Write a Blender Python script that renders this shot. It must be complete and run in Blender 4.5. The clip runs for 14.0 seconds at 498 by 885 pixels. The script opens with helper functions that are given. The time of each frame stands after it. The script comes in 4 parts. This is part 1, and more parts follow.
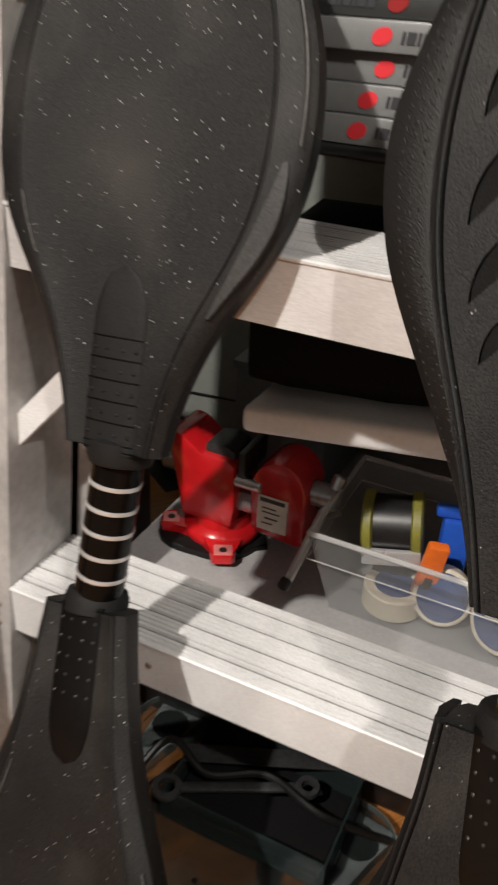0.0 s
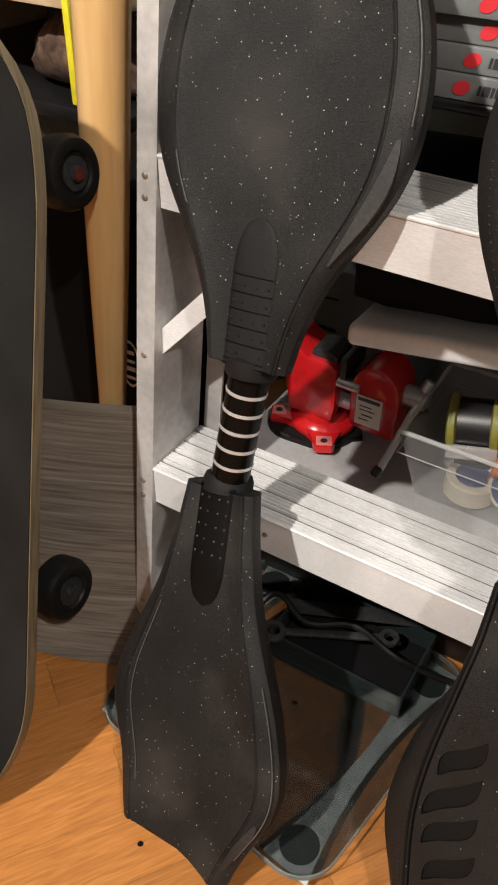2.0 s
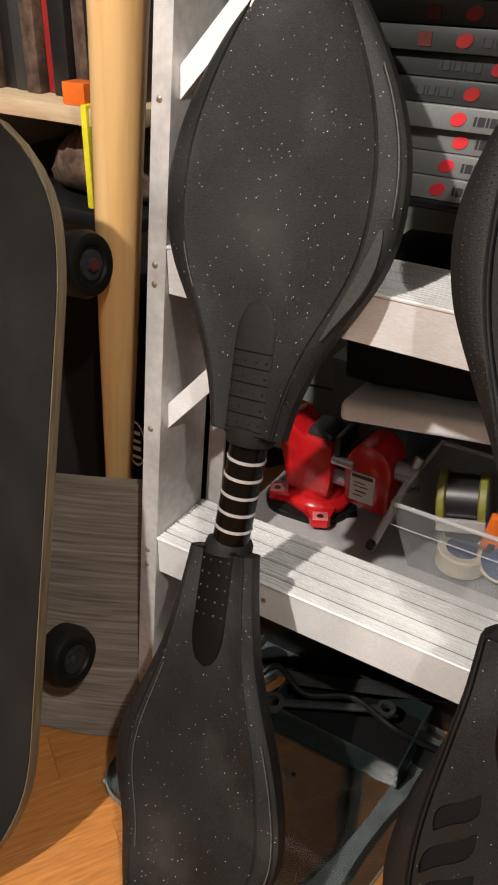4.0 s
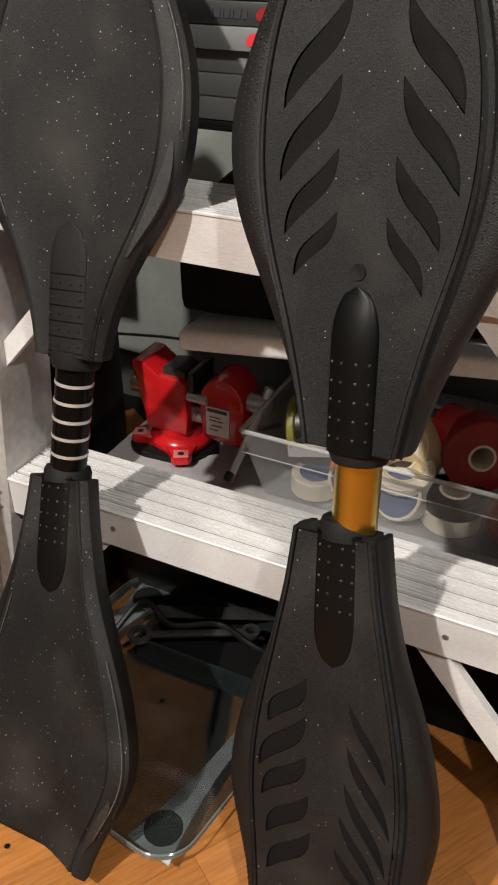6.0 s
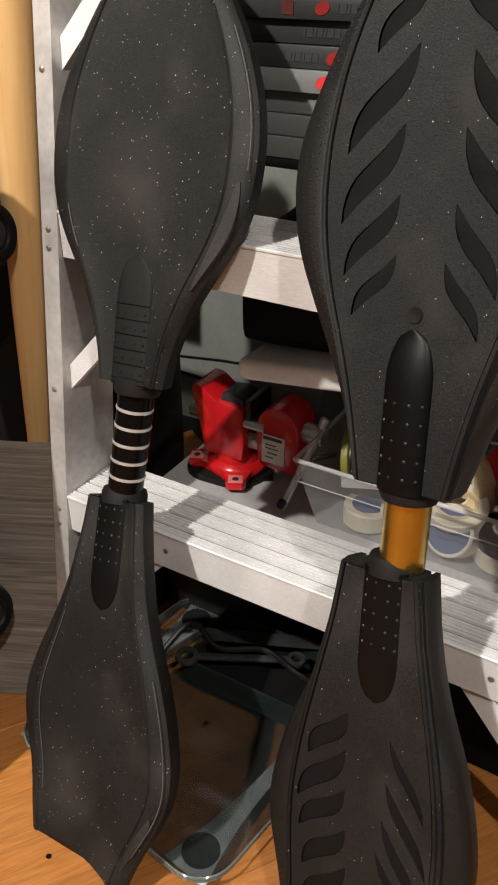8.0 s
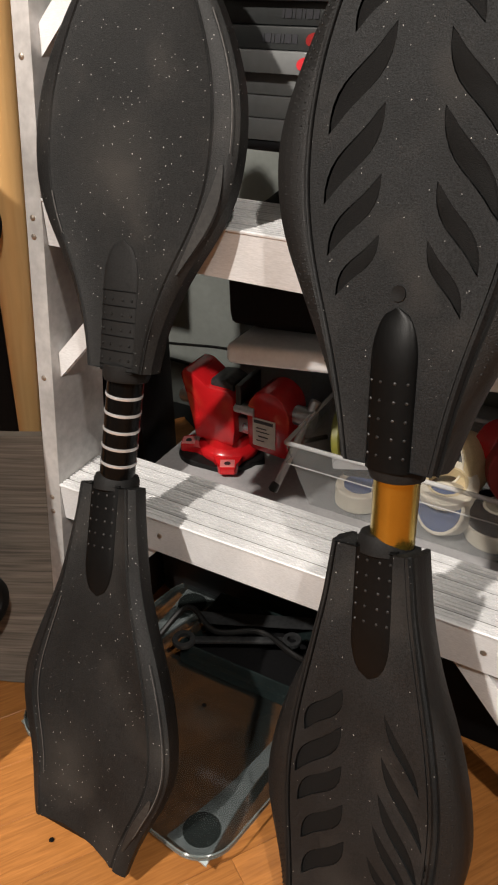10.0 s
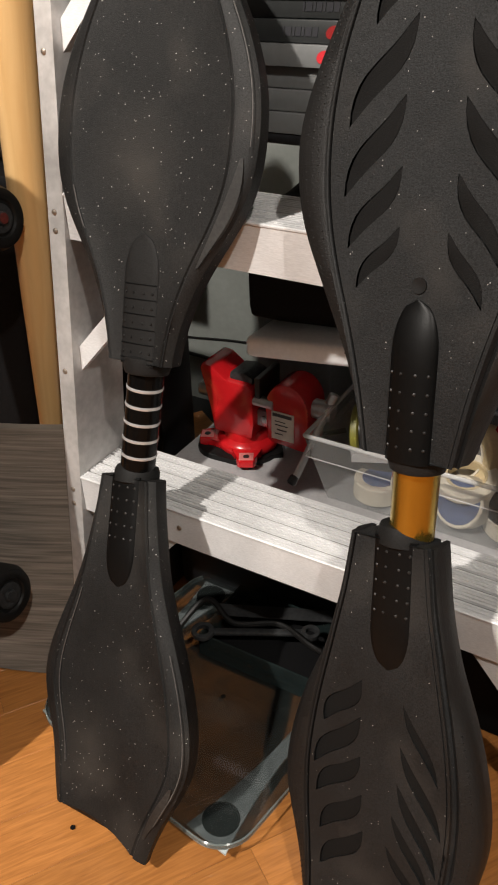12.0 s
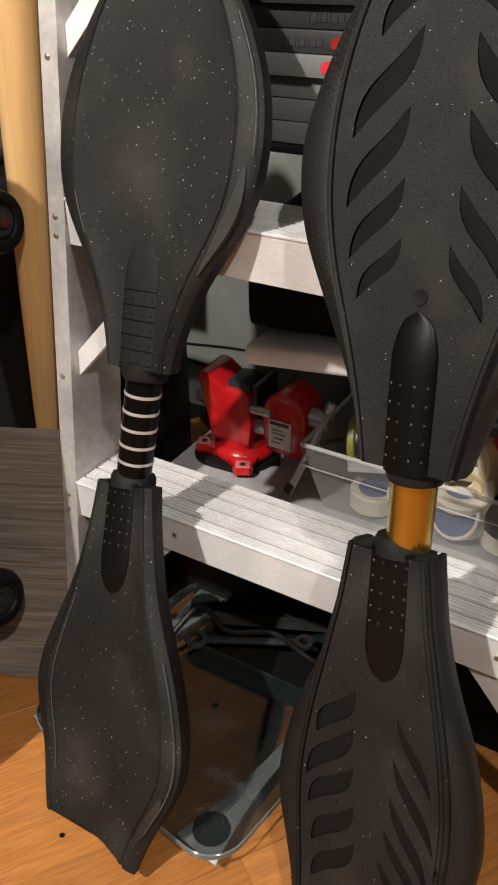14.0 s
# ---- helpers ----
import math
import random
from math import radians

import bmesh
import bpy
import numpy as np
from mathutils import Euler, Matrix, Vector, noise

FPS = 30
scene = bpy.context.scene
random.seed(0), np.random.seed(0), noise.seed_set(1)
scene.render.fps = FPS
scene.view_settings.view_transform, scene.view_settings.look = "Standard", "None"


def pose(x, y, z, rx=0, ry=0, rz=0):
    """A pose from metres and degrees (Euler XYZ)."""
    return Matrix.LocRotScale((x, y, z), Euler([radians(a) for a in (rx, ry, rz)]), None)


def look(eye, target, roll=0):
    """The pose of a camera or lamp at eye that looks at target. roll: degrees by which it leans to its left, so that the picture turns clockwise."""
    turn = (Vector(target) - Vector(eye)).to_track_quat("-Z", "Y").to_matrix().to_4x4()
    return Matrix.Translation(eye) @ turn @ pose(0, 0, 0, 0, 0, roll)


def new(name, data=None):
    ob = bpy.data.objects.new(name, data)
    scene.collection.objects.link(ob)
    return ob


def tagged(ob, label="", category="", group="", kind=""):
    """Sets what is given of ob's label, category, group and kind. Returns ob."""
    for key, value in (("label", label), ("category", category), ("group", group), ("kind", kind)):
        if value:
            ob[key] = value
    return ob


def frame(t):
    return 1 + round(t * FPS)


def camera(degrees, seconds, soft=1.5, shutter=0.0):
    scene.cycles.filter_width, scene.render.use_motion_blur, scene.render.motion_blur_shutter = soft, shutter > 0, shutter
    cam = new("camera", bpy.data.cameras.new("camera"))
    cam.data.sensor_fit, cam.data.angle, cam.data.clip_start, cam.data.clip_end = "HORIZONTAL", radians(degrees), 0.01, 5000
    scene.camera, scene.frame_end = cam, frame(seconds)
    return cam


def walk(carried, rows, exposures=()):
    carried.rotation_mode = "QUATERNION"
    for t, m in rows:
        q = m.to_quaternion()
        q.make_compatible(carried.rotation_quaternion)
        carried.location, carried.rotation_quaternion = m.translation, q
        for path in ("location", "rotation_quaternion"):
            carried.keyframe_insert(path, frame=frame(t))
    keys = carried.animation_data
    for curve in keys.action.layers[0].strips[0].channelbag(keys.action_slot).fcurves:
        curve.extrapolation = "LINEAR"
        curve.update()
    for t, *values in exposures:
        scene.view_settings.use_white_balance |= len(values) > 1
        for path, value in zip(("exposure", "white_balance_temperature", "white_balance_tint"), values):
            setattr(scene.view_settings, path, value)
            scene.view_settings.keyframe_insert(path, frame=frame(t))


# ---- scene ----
cam = camera(34.04, 14.0, 2.0, 0.5)
PATH = [
    (0, (0.0211, -0.0461, 0.7145), (-0.0452, 1.6886, -0.2787), 3.52),
    (0.5, (0.0055, -0.1042, 0.7757), (-0.1504, 1.5772, -0.2961), 3.27),
    (1, (0.0045, -0.1139, 0.7948), (-0.1924, 1.4764, -0.4020), 2.16),
    (1.5, (0.0013, -0.1244, 0.8003), (-0.2386, 1.4115, -0.4580), 1.26),
    (2, (0.0056, -0.1395, 0.8079), (-0.2371, 1.3982, -0.4478), 1.22),
    (2.5, (0.0062, -0.1574, 0.8145), (-0.2574, 1.4199, -0.3866), 0.75),
    (5, (0.0487, -0.2082, 0.7915), (-0.2098, 1.4932, -0.2275), 1.21),
    (5.5, (0.0947, -0.2153, 0.7573), (-0.1001, 1.4364, -0.3535), 0.66),
    (6, (0.1159, -0.2369, 0.7681), (0.0104, 1.4501, -0.3009), 0.34),
    (6.5, (0.1202, -0.2387, 0.7655), (0.0152, 1.4411, -0.3149), 0.34),
    (7, (0.1294, -0.2341, 0.7704), (-0.0271, 1.4567, -0.2863), -1.02),
    (7.5, (0.1206, -0.2362, 0.7806), (-0.1131, 1.4605, -0.2520), -0.58),
    (8, (0.1204, -0.2430, 0.7836), (-0.1300, 1.4541, -0.2445), 0.33),
    (8.5, (0.1231, -0.2457, 0.7813), (-0.1263, 1.4452, -0.2572), -0.10),
    (9, (0.1259, -0.2449, 0.7808), (-0.1118, 1.4429, -0.2656), -0.37),
    (11.5, (0.1231, -0.2549, 0.7862), (-0.1281, 1.4212, -0.2758), -1.66),
    (12, (0.1227, -0.2538, 0.7829), (-0.1503, 1.4172, -0.2817), -1.54),
    (12.5, (0.1242, -0.2542, 0.7808), (-0.1628, 1.4114, -0.2885), -2.18),
    (13, (0.1225, -0.2512, 0.7783), (-0.1758, 1.4137, -0.2889), -2.08),
    (13.5, (0.1221, -0.2517, 0.7813), (-0.1527, 1.4183, -0.2843), -1.10),
    (14, (0.1204, -0.2518, 0.7835), (-0.1420, 1.4293, -0.2677), -0.34),
]
walk(cam, [(t, look(eye, target, roll)) for t, eye, target, roll in PATH], ((0, 0.0), (0.5, 0.10), (2.5, 0.10), (5, 0.0), (14, 0.0)))
# Two ceiling spots hang behind the camera, one to each side of it.
LAMPS = (((-0.98, -1.00, 2.30), 300.0), ((0.62, -1.10, 2.30), 120.0))

world = bpy.data.worlds.new("room_air")
world.use_nodes = True
world.node_tree.nodes["Background"].inputs[0].default_value = (1.0, 0.86, 0.74, 1)
world.node_tree.nodes["Background"].inputs[1].default_value = 0.002
scene.world = world

for place, power in LAMPS:
    bulb = bpy.data.lights.new("ceiling_lamp_light", "POINT")
    bulb.energy, bulb.color, bulb.shadow_soft_size = power, (1.0, 0.93, 0.85), 0.035
    new("ceiling_lamp_light", bulb).location = place

# ---------------------------------------------------------------- materials


def material(name, color, rough=0.5, metal=0.0, grain=0.0, scale=60.0, bump=0.0, bump_scale=300.0, stain=0.0, coat=0.0, stretch=(1, 1, 1), spec=0.5):
    """A surface with two scales of colour variation and a fine relief."""
    m = bpy.data.materials.new(name)
    m.use_nodes = True
    nt = m.node_tree
    b = nt.nodes["Principled BSDF"]
    b.inputs["Roughness"].default_value = rough
    b.inputs["Metallic"].default_value = metal
    b.inputs["Coat Weight"].default_value = coat
    b.inputs["Specular IOR Level"].default_value = spec
    tc = nt.nodes.new("ShaderNodeTexCoord")
    mp = nt.nodes.new("ShaderNodeMapping")
    mp.inputs["Scale"].default_value = stretch
    nt.links.new(tc.outputs["Object"], mp.inputs["Vector"])
    fine = nt.nodes.new("ShaderNodeTexNoise")
    fine.inputs["Scale"].default_value, fine.inputs["Detail"].default_value = scale, 6
    nt.links.new(mp.outputs[0], fine.inputs["Vector"])
    big = nt.nodes.new("ShaderNodeTexNoise")
    big.inputs["Scale"].default_value, big.inputs["Detail"].default_value = 9.0, 4
    nt.links.new(tc.outputs["Object"], big.inputs["Vector"])
    c = Vector(color)
    last = None
    for tex, amount in ((fine, grain), (big, stain)):
        ramp = nt.nodes.new("ShaderNodeValToRGB")
        ramp.color_ramp.elements[0].position, ramp.color_ramp.elements[1].position = 0.32, 0.68
        lo, hi = max(0.0, 1 - amount), 1 + amount * 0.6
        ramp.color_ramp.elements[0].color = (lo, lo, lo, 1)
        ramp.color_ramp.elements[1].color = (hi, hi, hi, 1)
        nt.links.new(tex.outputs["Fac"], ramp.inputs[0])
        mix = nt.nodes.new("ShaderNodeMix")
        mix.data_type, mix.blend_type = "RGBA", "MULTIPLY"
        mix.inputs[0].default_value = 1.0
        if last is None:
            mix.inputs[6].default_value = (*c, 1)
        else:
            nt.links.new(last, mix.inputs[6])
        nt.links.new(ramp.outputs[0], mix.inputs[7])
        last = mix.outputs[2]
    nt.links.new(last, b.inputs["Base Color"])
    if stain:
        rr = nt.nodes.new("ShaderNodeMapRange")
        rr.inputs[3].default_value, rr.inputs[4].default_value = max(0.03, rough - 0.12), min(1, rough + 0.12)
        nt.links.new(big.outputs["Fac"], rr.inputs[0])
        nt.links.new(rr.outputs[0], b.inputs["Roughness"])
    if bump:
        n2 = nt.nodes.new("ShaderNodeTexNoise")
        n2.inputs["Scale"].default_value, n2.inputs["Detail"].default_value = bump_scale, 3
        nt.links.new(mp.outputs[0], n2.inputs["Vector"])
        bp = nt.nodes.new("ShaderNodeBump")
        bp.inputs["Strength"].default_value, bp.inputs["Distance"].default_value = bump, 0.0006
        nt.links.new(n2.outputs["Fac"], bp.inputs["Height"])
        nt.links.new(bp.outputs[0], b.inputs["Normal"])
    return m


def deck_material(name, color, flecks, smears=()):
    """Moulded black deck plastic with a gritty skin, worn dust and glitter flecks."""
    m = material(name, color, 0.58, 0, 0.75, 760, 0.50, 1000, 0.38, spec=0.27)
    nt = m.node_tree
    b = nt.nodes["Principled BSDF"]
    base = b.inputs["Base Color"].links[0].from_socket
    tc = nt.nodes.new("ShaderNodeTexCoord")
    vor = nt.nodes.new("ShaderNodeTexVoronoi")
    vor.inputs["Scale"].default_value = 640
    nt.links.new(tc.outputs["Object"], vor.inputs["Vector"])
    near = nt.nodes.new("ShaderNodeMath")
    near.operation = "LESS_THAN"
    near.inputs[1].default_value = 0.30
    nt.links.new(vor.outputs["Distance"], near.inputs[0])
    sep = nt.nodes.new("ShaderNodeSeparateColor")
    nt.links.new(vor.outputs["Color"], sep.inputs[0])
    rare = nt.nodes.new("ShaderNodeMapRange")
    rare.inputs[1].default_value, rare.inputs[2].default_value = 1 - flecks, 1.0
    nt.links.new(sep.outputs[0], rare.inputs[0])
    both = nt.nodes.new("ShaderNodeMath")
    both.operation = "MULTIPLY"
    nt.links.new(near.outputs[0], both.inputs[0])
    nt.links.new(rare.outputs[0], both.inputs[1])
    mix = nt.nodes.new("ShaderNodeMix")
    mix.data_type = "RGBA"
    mix.inputs[7].default_value = (0.50, 0.49, 0.47, 1)
    nt.links.new(both.outputs[0], mix.inputs[0])
    cloud = nt.nodes.new("ShaderNodeTexNoise")
    cloud.inputs["Scale"].default_value, cloud.inputs["Detail"].default_value = 11.0, 6
    nt.links.new(tc.outputs["Object"], cloud.inputs["Vector"])
    dust = nt.nodes.new("ShaderNodeMapRange")
    dust.inputs[1].default_value, dust.inputs[2].default_value, dust.inputs[4].default_value = 0.50, 0.78, 0.55
    nt.links.new(cloud.outputs["Fac"], dust.inputs[0])
    amount = dust.outputs[0]
    for spot in smears:
        far = nt.nodes.new("ShaderNodeVectorMath")
        far.operation = "DISTANCE"
        far.inputs[1].default_value = spot
        nt.links.new(tc.outputs["Object"], far.inputs[0])
        fall = nt.nodes.new("ShaderNodeMapRange")
        fall.inputs[1].default_value, fall.inputs[2].default_value = 0.058, 0.004
        fall.inputs[3].default_value, fall.inputs[4].default_value = 0.0, 0.7
        nt.links.new(far.outputs["Value"], fall.inputs[0])
        patch = nt.nodes.new("ShaderNodeMath")
        patch.operation = "MULTIPLY"
        nt.links.new(fall.outputs[0], patch.inputs[0])
        nt.links.new(cloud.outputs["Fac"], patch.inputs[1])
        total = nt.nodes.new("ShaderNodeMath")
        total.operation = "ADD"
        total.use_clamp = True
        nt.links.new(amount, total.inputs[0])
        nt.links.new(patch.outputs[0], total.inputs[1])
        amount = total.outputs[0]
    pale = nt.nodes.new("ShaderNodeMix")
    pale.data_type = "RGBA"
    pale.inputs[7].default_value = (0.046, 0.041, 0.036, 1)
    nt.links.new(amount, pale.inputs[0])
    nt.links.new(base, pale.inputs[6])
    nt.links.new(pale.outputs[2], mix.inputs[6])
    nt.links.new(mix.outputs[2], b.inputs["Base Color"])
    return m


def wood_material(name, light, dark, axis_scale, rough=0.45, scale=6.0, coat=0.0):
    m = bpy.data.materials.new(name)
    m.use_nodes = True
    nt = m.node_tree
    b = nt.nodes["Principled BSDF"]
    b.inputs["Roughness"].default_value = rough
    b.inputs["Coat Weight"].default_value = coat
    b.inputs["Coat Roughness"].default_value = 0.2
    tc = nt.nodes.new("ShaderNodeTexCoord")
    info = nt.nodes.new("ShaderNodeObjectInfo")
    shift = nt.nodes.new("ShaderNodeVectorMath")
    shift.operation = "MULTIPLY_ADD"
    shift.inputs[1].default_value = (1, 1, 1)
    cmb = nt.nodes.new("ShaderNodeCombineXYZ")
    mul = nt.nodes.new("ShaderNodeMath")
    mul.operation = "MULTIPLY"
    mul.inputs[1].default_value = 17.0
    nt.links.new(info.outputs["Random"], mul.inputs[0])
    for k in range(3):
        nt.links.new(mul.outputs[0], cmb.inputs[k])
    nt.links.new(tc.outputs["Object"], shift.inputs[0])
    nt.links.new(cmb.outputs[0], shift.inputs[2])
    mp = nt.nodes.new("ShaderNodeMapping")
    mp.inputs["Scale"].default_value = axis_scale
    nt.links.new(shift.outputs[0], mp.inputs["Vector"])
    n = nt.nodes.new("ShaderNodeTexNoise")
    n.inputs["Scale"].default_value, n.inputs["Detail"].default_value, n.inputs["Distortion"].default_value = scale, 8, 0.6
    nt.links.new(mp.outputs[0], n.inputs["Vector"])
    r = nt.nodes.new("ShaderNodeValToRGB")
    r.color_ramp.elements[0].position, r.color_ramp.elements[1].position = 0.3, 0.7
    r.color_ramp.elements[0].color, r.color_ramp.elements[1].color = (*dark, 1), (*light, 1)
    nt.links.new(n.outputs["Fac"], r.inputs[0])
    hv = nt.nodes.new("ShaderNodeMapRange")
    hv.inputs[3].default_value, hv.inputs[4].default_value = 0.82, 1.15
    nt.links.new(info.outputs["Random"], hv.inputs[0])
    mix = nt.nodes.new("ShaderNodeVectorMath")
    mix.operation = "SCALE"
    nt.links.new(r.outputs[0], mix.inputs[0])
    nt.links.new(hv.outputs[0], mix.inputs["Scale"])
    nt.links.new(mix.outputs[0], b.inputs["Base Color"])
    bp = nt.nodes.new("ShaderNodeBump")
    bp.inputs["Strength"].default_value, bp.inputs["Distance"].default_value = 0.15, 0.001
    nt.links.new(n.outputs["Fac"], bp.inputs["Height"])
    nt.links.new(bp.outputs[0], b.inputs["Normal"])
    return m


def clear_material(name, color, rough, keep):
    """Thin clear plastic or glass: mostly see-through, with a glossy skin."""
    m = bpy.data.materials.new(name)
    m.use_nodes = True
    nt = m.node_tree
    b = nt.nodes["Principled BSDF"]
    b.inputs["Base Color"].default_value = (*color, 1)
    b.inputs["Roughness"].default_value = rough
    b.inputs["Alpha"].default_value = keep
    b.inputs["Specular IOR Level"].default_value = 0.35
    tc = nt.nodes.new("ShaderNodeTexCoord")
    n = nt.nodes.new("ShaderNodeTexNoise")
    n.inputs["Scale"].default_value, n.inputs["Detail"].default_value = 25, 5
    nt.links.new(tc.outputs["Object"], n.inputs["Vector"])
    mr = nt.nodes.new("ShaderNodeMapRange")
    mr.inputs[3].default_value, mr.inputs[4].default_value = keep * 0.7, keep * 1.35
    nt.links.new(n.outputs["Fac"], mr.inputs[0])
    nt.links.new(mr.outputs[0], b.inputs["Alpha"])
    return m


DECK = deck_material("deck_plastic", (0.0112, 0.0111, 0.0110), 0.030, ((-0.014, 0.178, 0), (-0.030, -0.280, 0)))
DECK_PLAIN = deck_material("deck_plastic_plain", (0.0122, 0.0130, 0.0136), 0.012)
RUBBER = material("black_rubber", (0.0060, 0.0058, 0.0057), 0.5, 0, 0.2, 200, 0.12, 900, 0.2, spec=0.3)
RIM = material("moulded_rim", (0.010, 0.0097, 0.0094), 0.40, 0, 0.25, 300, 0.15, 1200, 0.25)
PAD = material("grip_pad_rubber", (0.0035, 0.0034, 0.0033), 0.8, 0, 0.4, 700, 0.6, 1300, 0.2, spec=0.2)
BUMPER = material("dotted_bumper_rubber", (0.0075, 0.0073, 0.0071), 0.55, 0, 0.4, 900, 0.8, 1000, 0.25, spec=0.35)
# Lighter grey that paints the highlight on the plain decks' edge facet.
FACET = material("facet_highlight", (0.021, 0.0195, 0.018), 0.5, 0, 0.5, 300, 0.3, 700, 0.5)
PALE_EDGE = material("pale_edge_plastic", (0.085, 0.081, 0.077), 0.55, 0, 0.4, 300, 0.3, 600, 0.4)
GRIME = material("groove_grime", (0.15, 0.145, 0.14), 0.8, 0, 0.4, 150, 0.2, 500, 0.6)
DOT = material("dull_grip_dots", (0.016, 0.0155, 0.015), 0.5, 0, 0.3, 300, 0.2, 700, 0.3)
SPINE_MATT = material("matt_spine_rubber", (0.0085, 0.0083, 0.0082), 0.68, 0, 0.5, 700, 0.3, 900, 0.3, spec=0.25)
SPINE = material("spine_rubber", (0.0028, 0.0028, 0.0028), 0.42, 0, 0.2, 200, 0.1, 900, 0.2, spec=0.16)
TUBE_BLACK = material("black_anodised_tube", (0.003, 0.003, 0.003), 0.22, 0.0, 0.1, 100, 0, 1, 0.1, spec=0.12)
CHROME = material("bright_chrome", (0.62, 0.62, 0.63), 0.25, 0.5, 0.05, 80, 0, 1, 0.1)
GOLD = material("gold_anodised_tube", (0.46, 0.315, 0.055), 0.24, 0.92, 0.06, 900, 0.08, 900, 0.10)
RAIL = material("aluminium_rail", (0.52, 0.505, 0.495), 0.48, 0.35, 0.12, 120, 0.15, 300, 0.3)
ALU = material("aluminium", (0.69, 0.69, 0.695), 0.50, 0.10, 0.11, 220, 0.12, 400, 0.22, stretch=(1, 6, 6))
ALU_DARK = material("aluminium_scuffed", (0.56, 0.54, 0.53), 0.5, 0.5, 0.14, 90, 0.15, 300, 0.3)
RIVET = material("rivet_steel", (0.42, 0.36, 0.30), 0.4, 0.8, 0.2, 300, 0, 1, 0.3)
EAR_WORN = material("worn_red_enamel", (0.62, 0.20, 0.19), 0.45, 0, 0.2, 120, 0.1, 200, 0.4)
RED = material("red_enamel", (0.52, 0.010, 0.014), 0.25, 0, 0.12, 60, 0.1, 120, 0.2, coat=0.4)
DULL = material("dull_oxide_steel", (0.050, 0.052, 0.054), 0.45, 0.5, 0.3, 200, 0.1, 300, 0.3)
STEEL = material("machined_steel", (0.45, 0.45, 0.46), 0.3, 0.9, 0.15, 200, 0.1, 300, 0.25)
BLACK = material("black_plastic", (0.010, 0.010, 0.011), 0.4, 0, 0.2, 100, 0.1, 300, 0.2)
CLOTH = material("black_cloth", (0.0045, 0.0045, 0.005), 0.9, 0, 0.35, 300, 0.5, 700, 0.3, spec=0.15)
PAPER = material("paper_label", (0.72, 0.70, 0.64), 0.6, 0, 0.06, 200, 0, 1, 0.1)
INK = material("dark_print", (0.03, 0.03, 0.035), 0.5)
REDINK = material("red_print", (0.62, 0.03, 0.04), 0.45)
GREY_TOP = material("grey_laminate", (0.34, 0.335, 0.34), 0.5, 0, 0.08, 250, 0.06, 400, 0.15)
WHITE_LAM = material("white_laminate", (0.74, 0.74, 0.745), 0.42, 0, 0.05, 200, 0.05, 300, 0.12)
# Unseen walls and ceiling: a dark colour keeps bounced light low.
FAR_WALL = material("low_bounce_wall", (0.055, 0.052, 0.048), 0.85, 0, 0.06, 90, 0.15, 200, 0.12)
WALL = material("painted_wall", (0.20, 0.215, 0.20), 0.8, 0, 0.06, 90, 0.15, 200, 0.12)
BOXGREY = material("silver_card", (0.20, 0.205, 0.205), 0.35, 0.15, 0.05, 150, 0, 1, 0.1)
# Darker card carrying the shade on the upper disc boxes; one book shares it.
BOXDARK = material("darkened_card", (0.030, 0.032, 0.032), 0.45, 0, 0.08, 150, 0, 1, 0.15)
CASEGREY = material("dark_blue_grey_plastic", (0.13, 0.15, 0.16), 0.5, 0, 0.1, 100, 0, 1, 0.2)
TAN = material("masking_tape", (0.62, 0.50, 0.30), 0.6, 0, 0.08, 400, 0.1, 700, 0.15)
CREAM = material("paper_tape", (0.70, 0.64, 0.52), 0.6, 0, 0.08, 400, 0.1, 700, 0.15)
BLUE = material("blue_tape", (0.035, 0.07, 0.20), 0.5, 0, 0.15, 150, 0.1, 400, 0.2)
BLUE_BRIGHT = material("bright_blue_plastic", (0.02, 0.10, 0.55), 0.35, 0, 0.1, 100, 0, 1, 0.1)
ORANGE = material("orange_plastic", (0.80, 0.16, 0.02), 0.38, 0, 0.1, 100, 0, 1, 0.15)
YELLOW = material("yellow_plastic", (0.78, 0.70, 0.03), 0.45, 0, 0.1, 100, 0, 1, 0.15)
OLIVE = material("olive_plastic", (0.20, 0.19, 0.03), 0.5, 0, 0.2, 100, 0, 1, 0.2)
BROWN_RED = material("rusty_red_plastic", (0.10, 0.015, 0.012), 0.5, 0, 0.3, 300, 0, 1, 0.3)
DARKRED = material("dark_red_plastic", (0.30, 0.02, 0.02), 0.4, 0, 0.15, 100, 0, 1, 0.2)
BROWN = material("mottled_brown_fabric", (0.10, 0.06, 0.04), 0.95, 0, 0.7, 60, 0.6, 200, 0.6)
SCALE_GREY = material("grey_back_print", (0.46, 0.52, 0.53), 0.35, 0, 0.08, 120, 0, 1, 0.12)
BAT = wood_material("bat_wood", (0.74, 0.48, 0.22), (0.62, 0.37, 0.15), (14, 14, 0.9), 0.3, 5.0, 0.5)
PLY = wood_material("maple_ply_edge", (0.22, 0.175, 0.105), (0.10, 0.075, 0.043), (3, 3, 60), 0.5, 6.0)
GRIPTAPE = material("grip_tape_grit", (0.0085, 0.0083, 0.008), 0.85, 0, 0.6, 900, 0.5, 1400, 0.6, spec=0.25)
GREYWOOD = wood_material("grey_wood_grain", (0.25, 0.215, 0.18), (0.085, 0.072, 0.060), (2.2, 8, 75), 0.5, 4.0)
PARQUET = wood_material("oak_parquet", (0.50, 0.205, 0.054), (0.33, 0.125, 0.031), (5, 62, 6), 0.34, 5.0, 0.25)
SHELFWOOD = wood_material("pale_shelf_wood", (0.55, 0.42, 0.28), (0.44, 0.32, 0.20), (3, 20, 20), 0.5, 5.0)
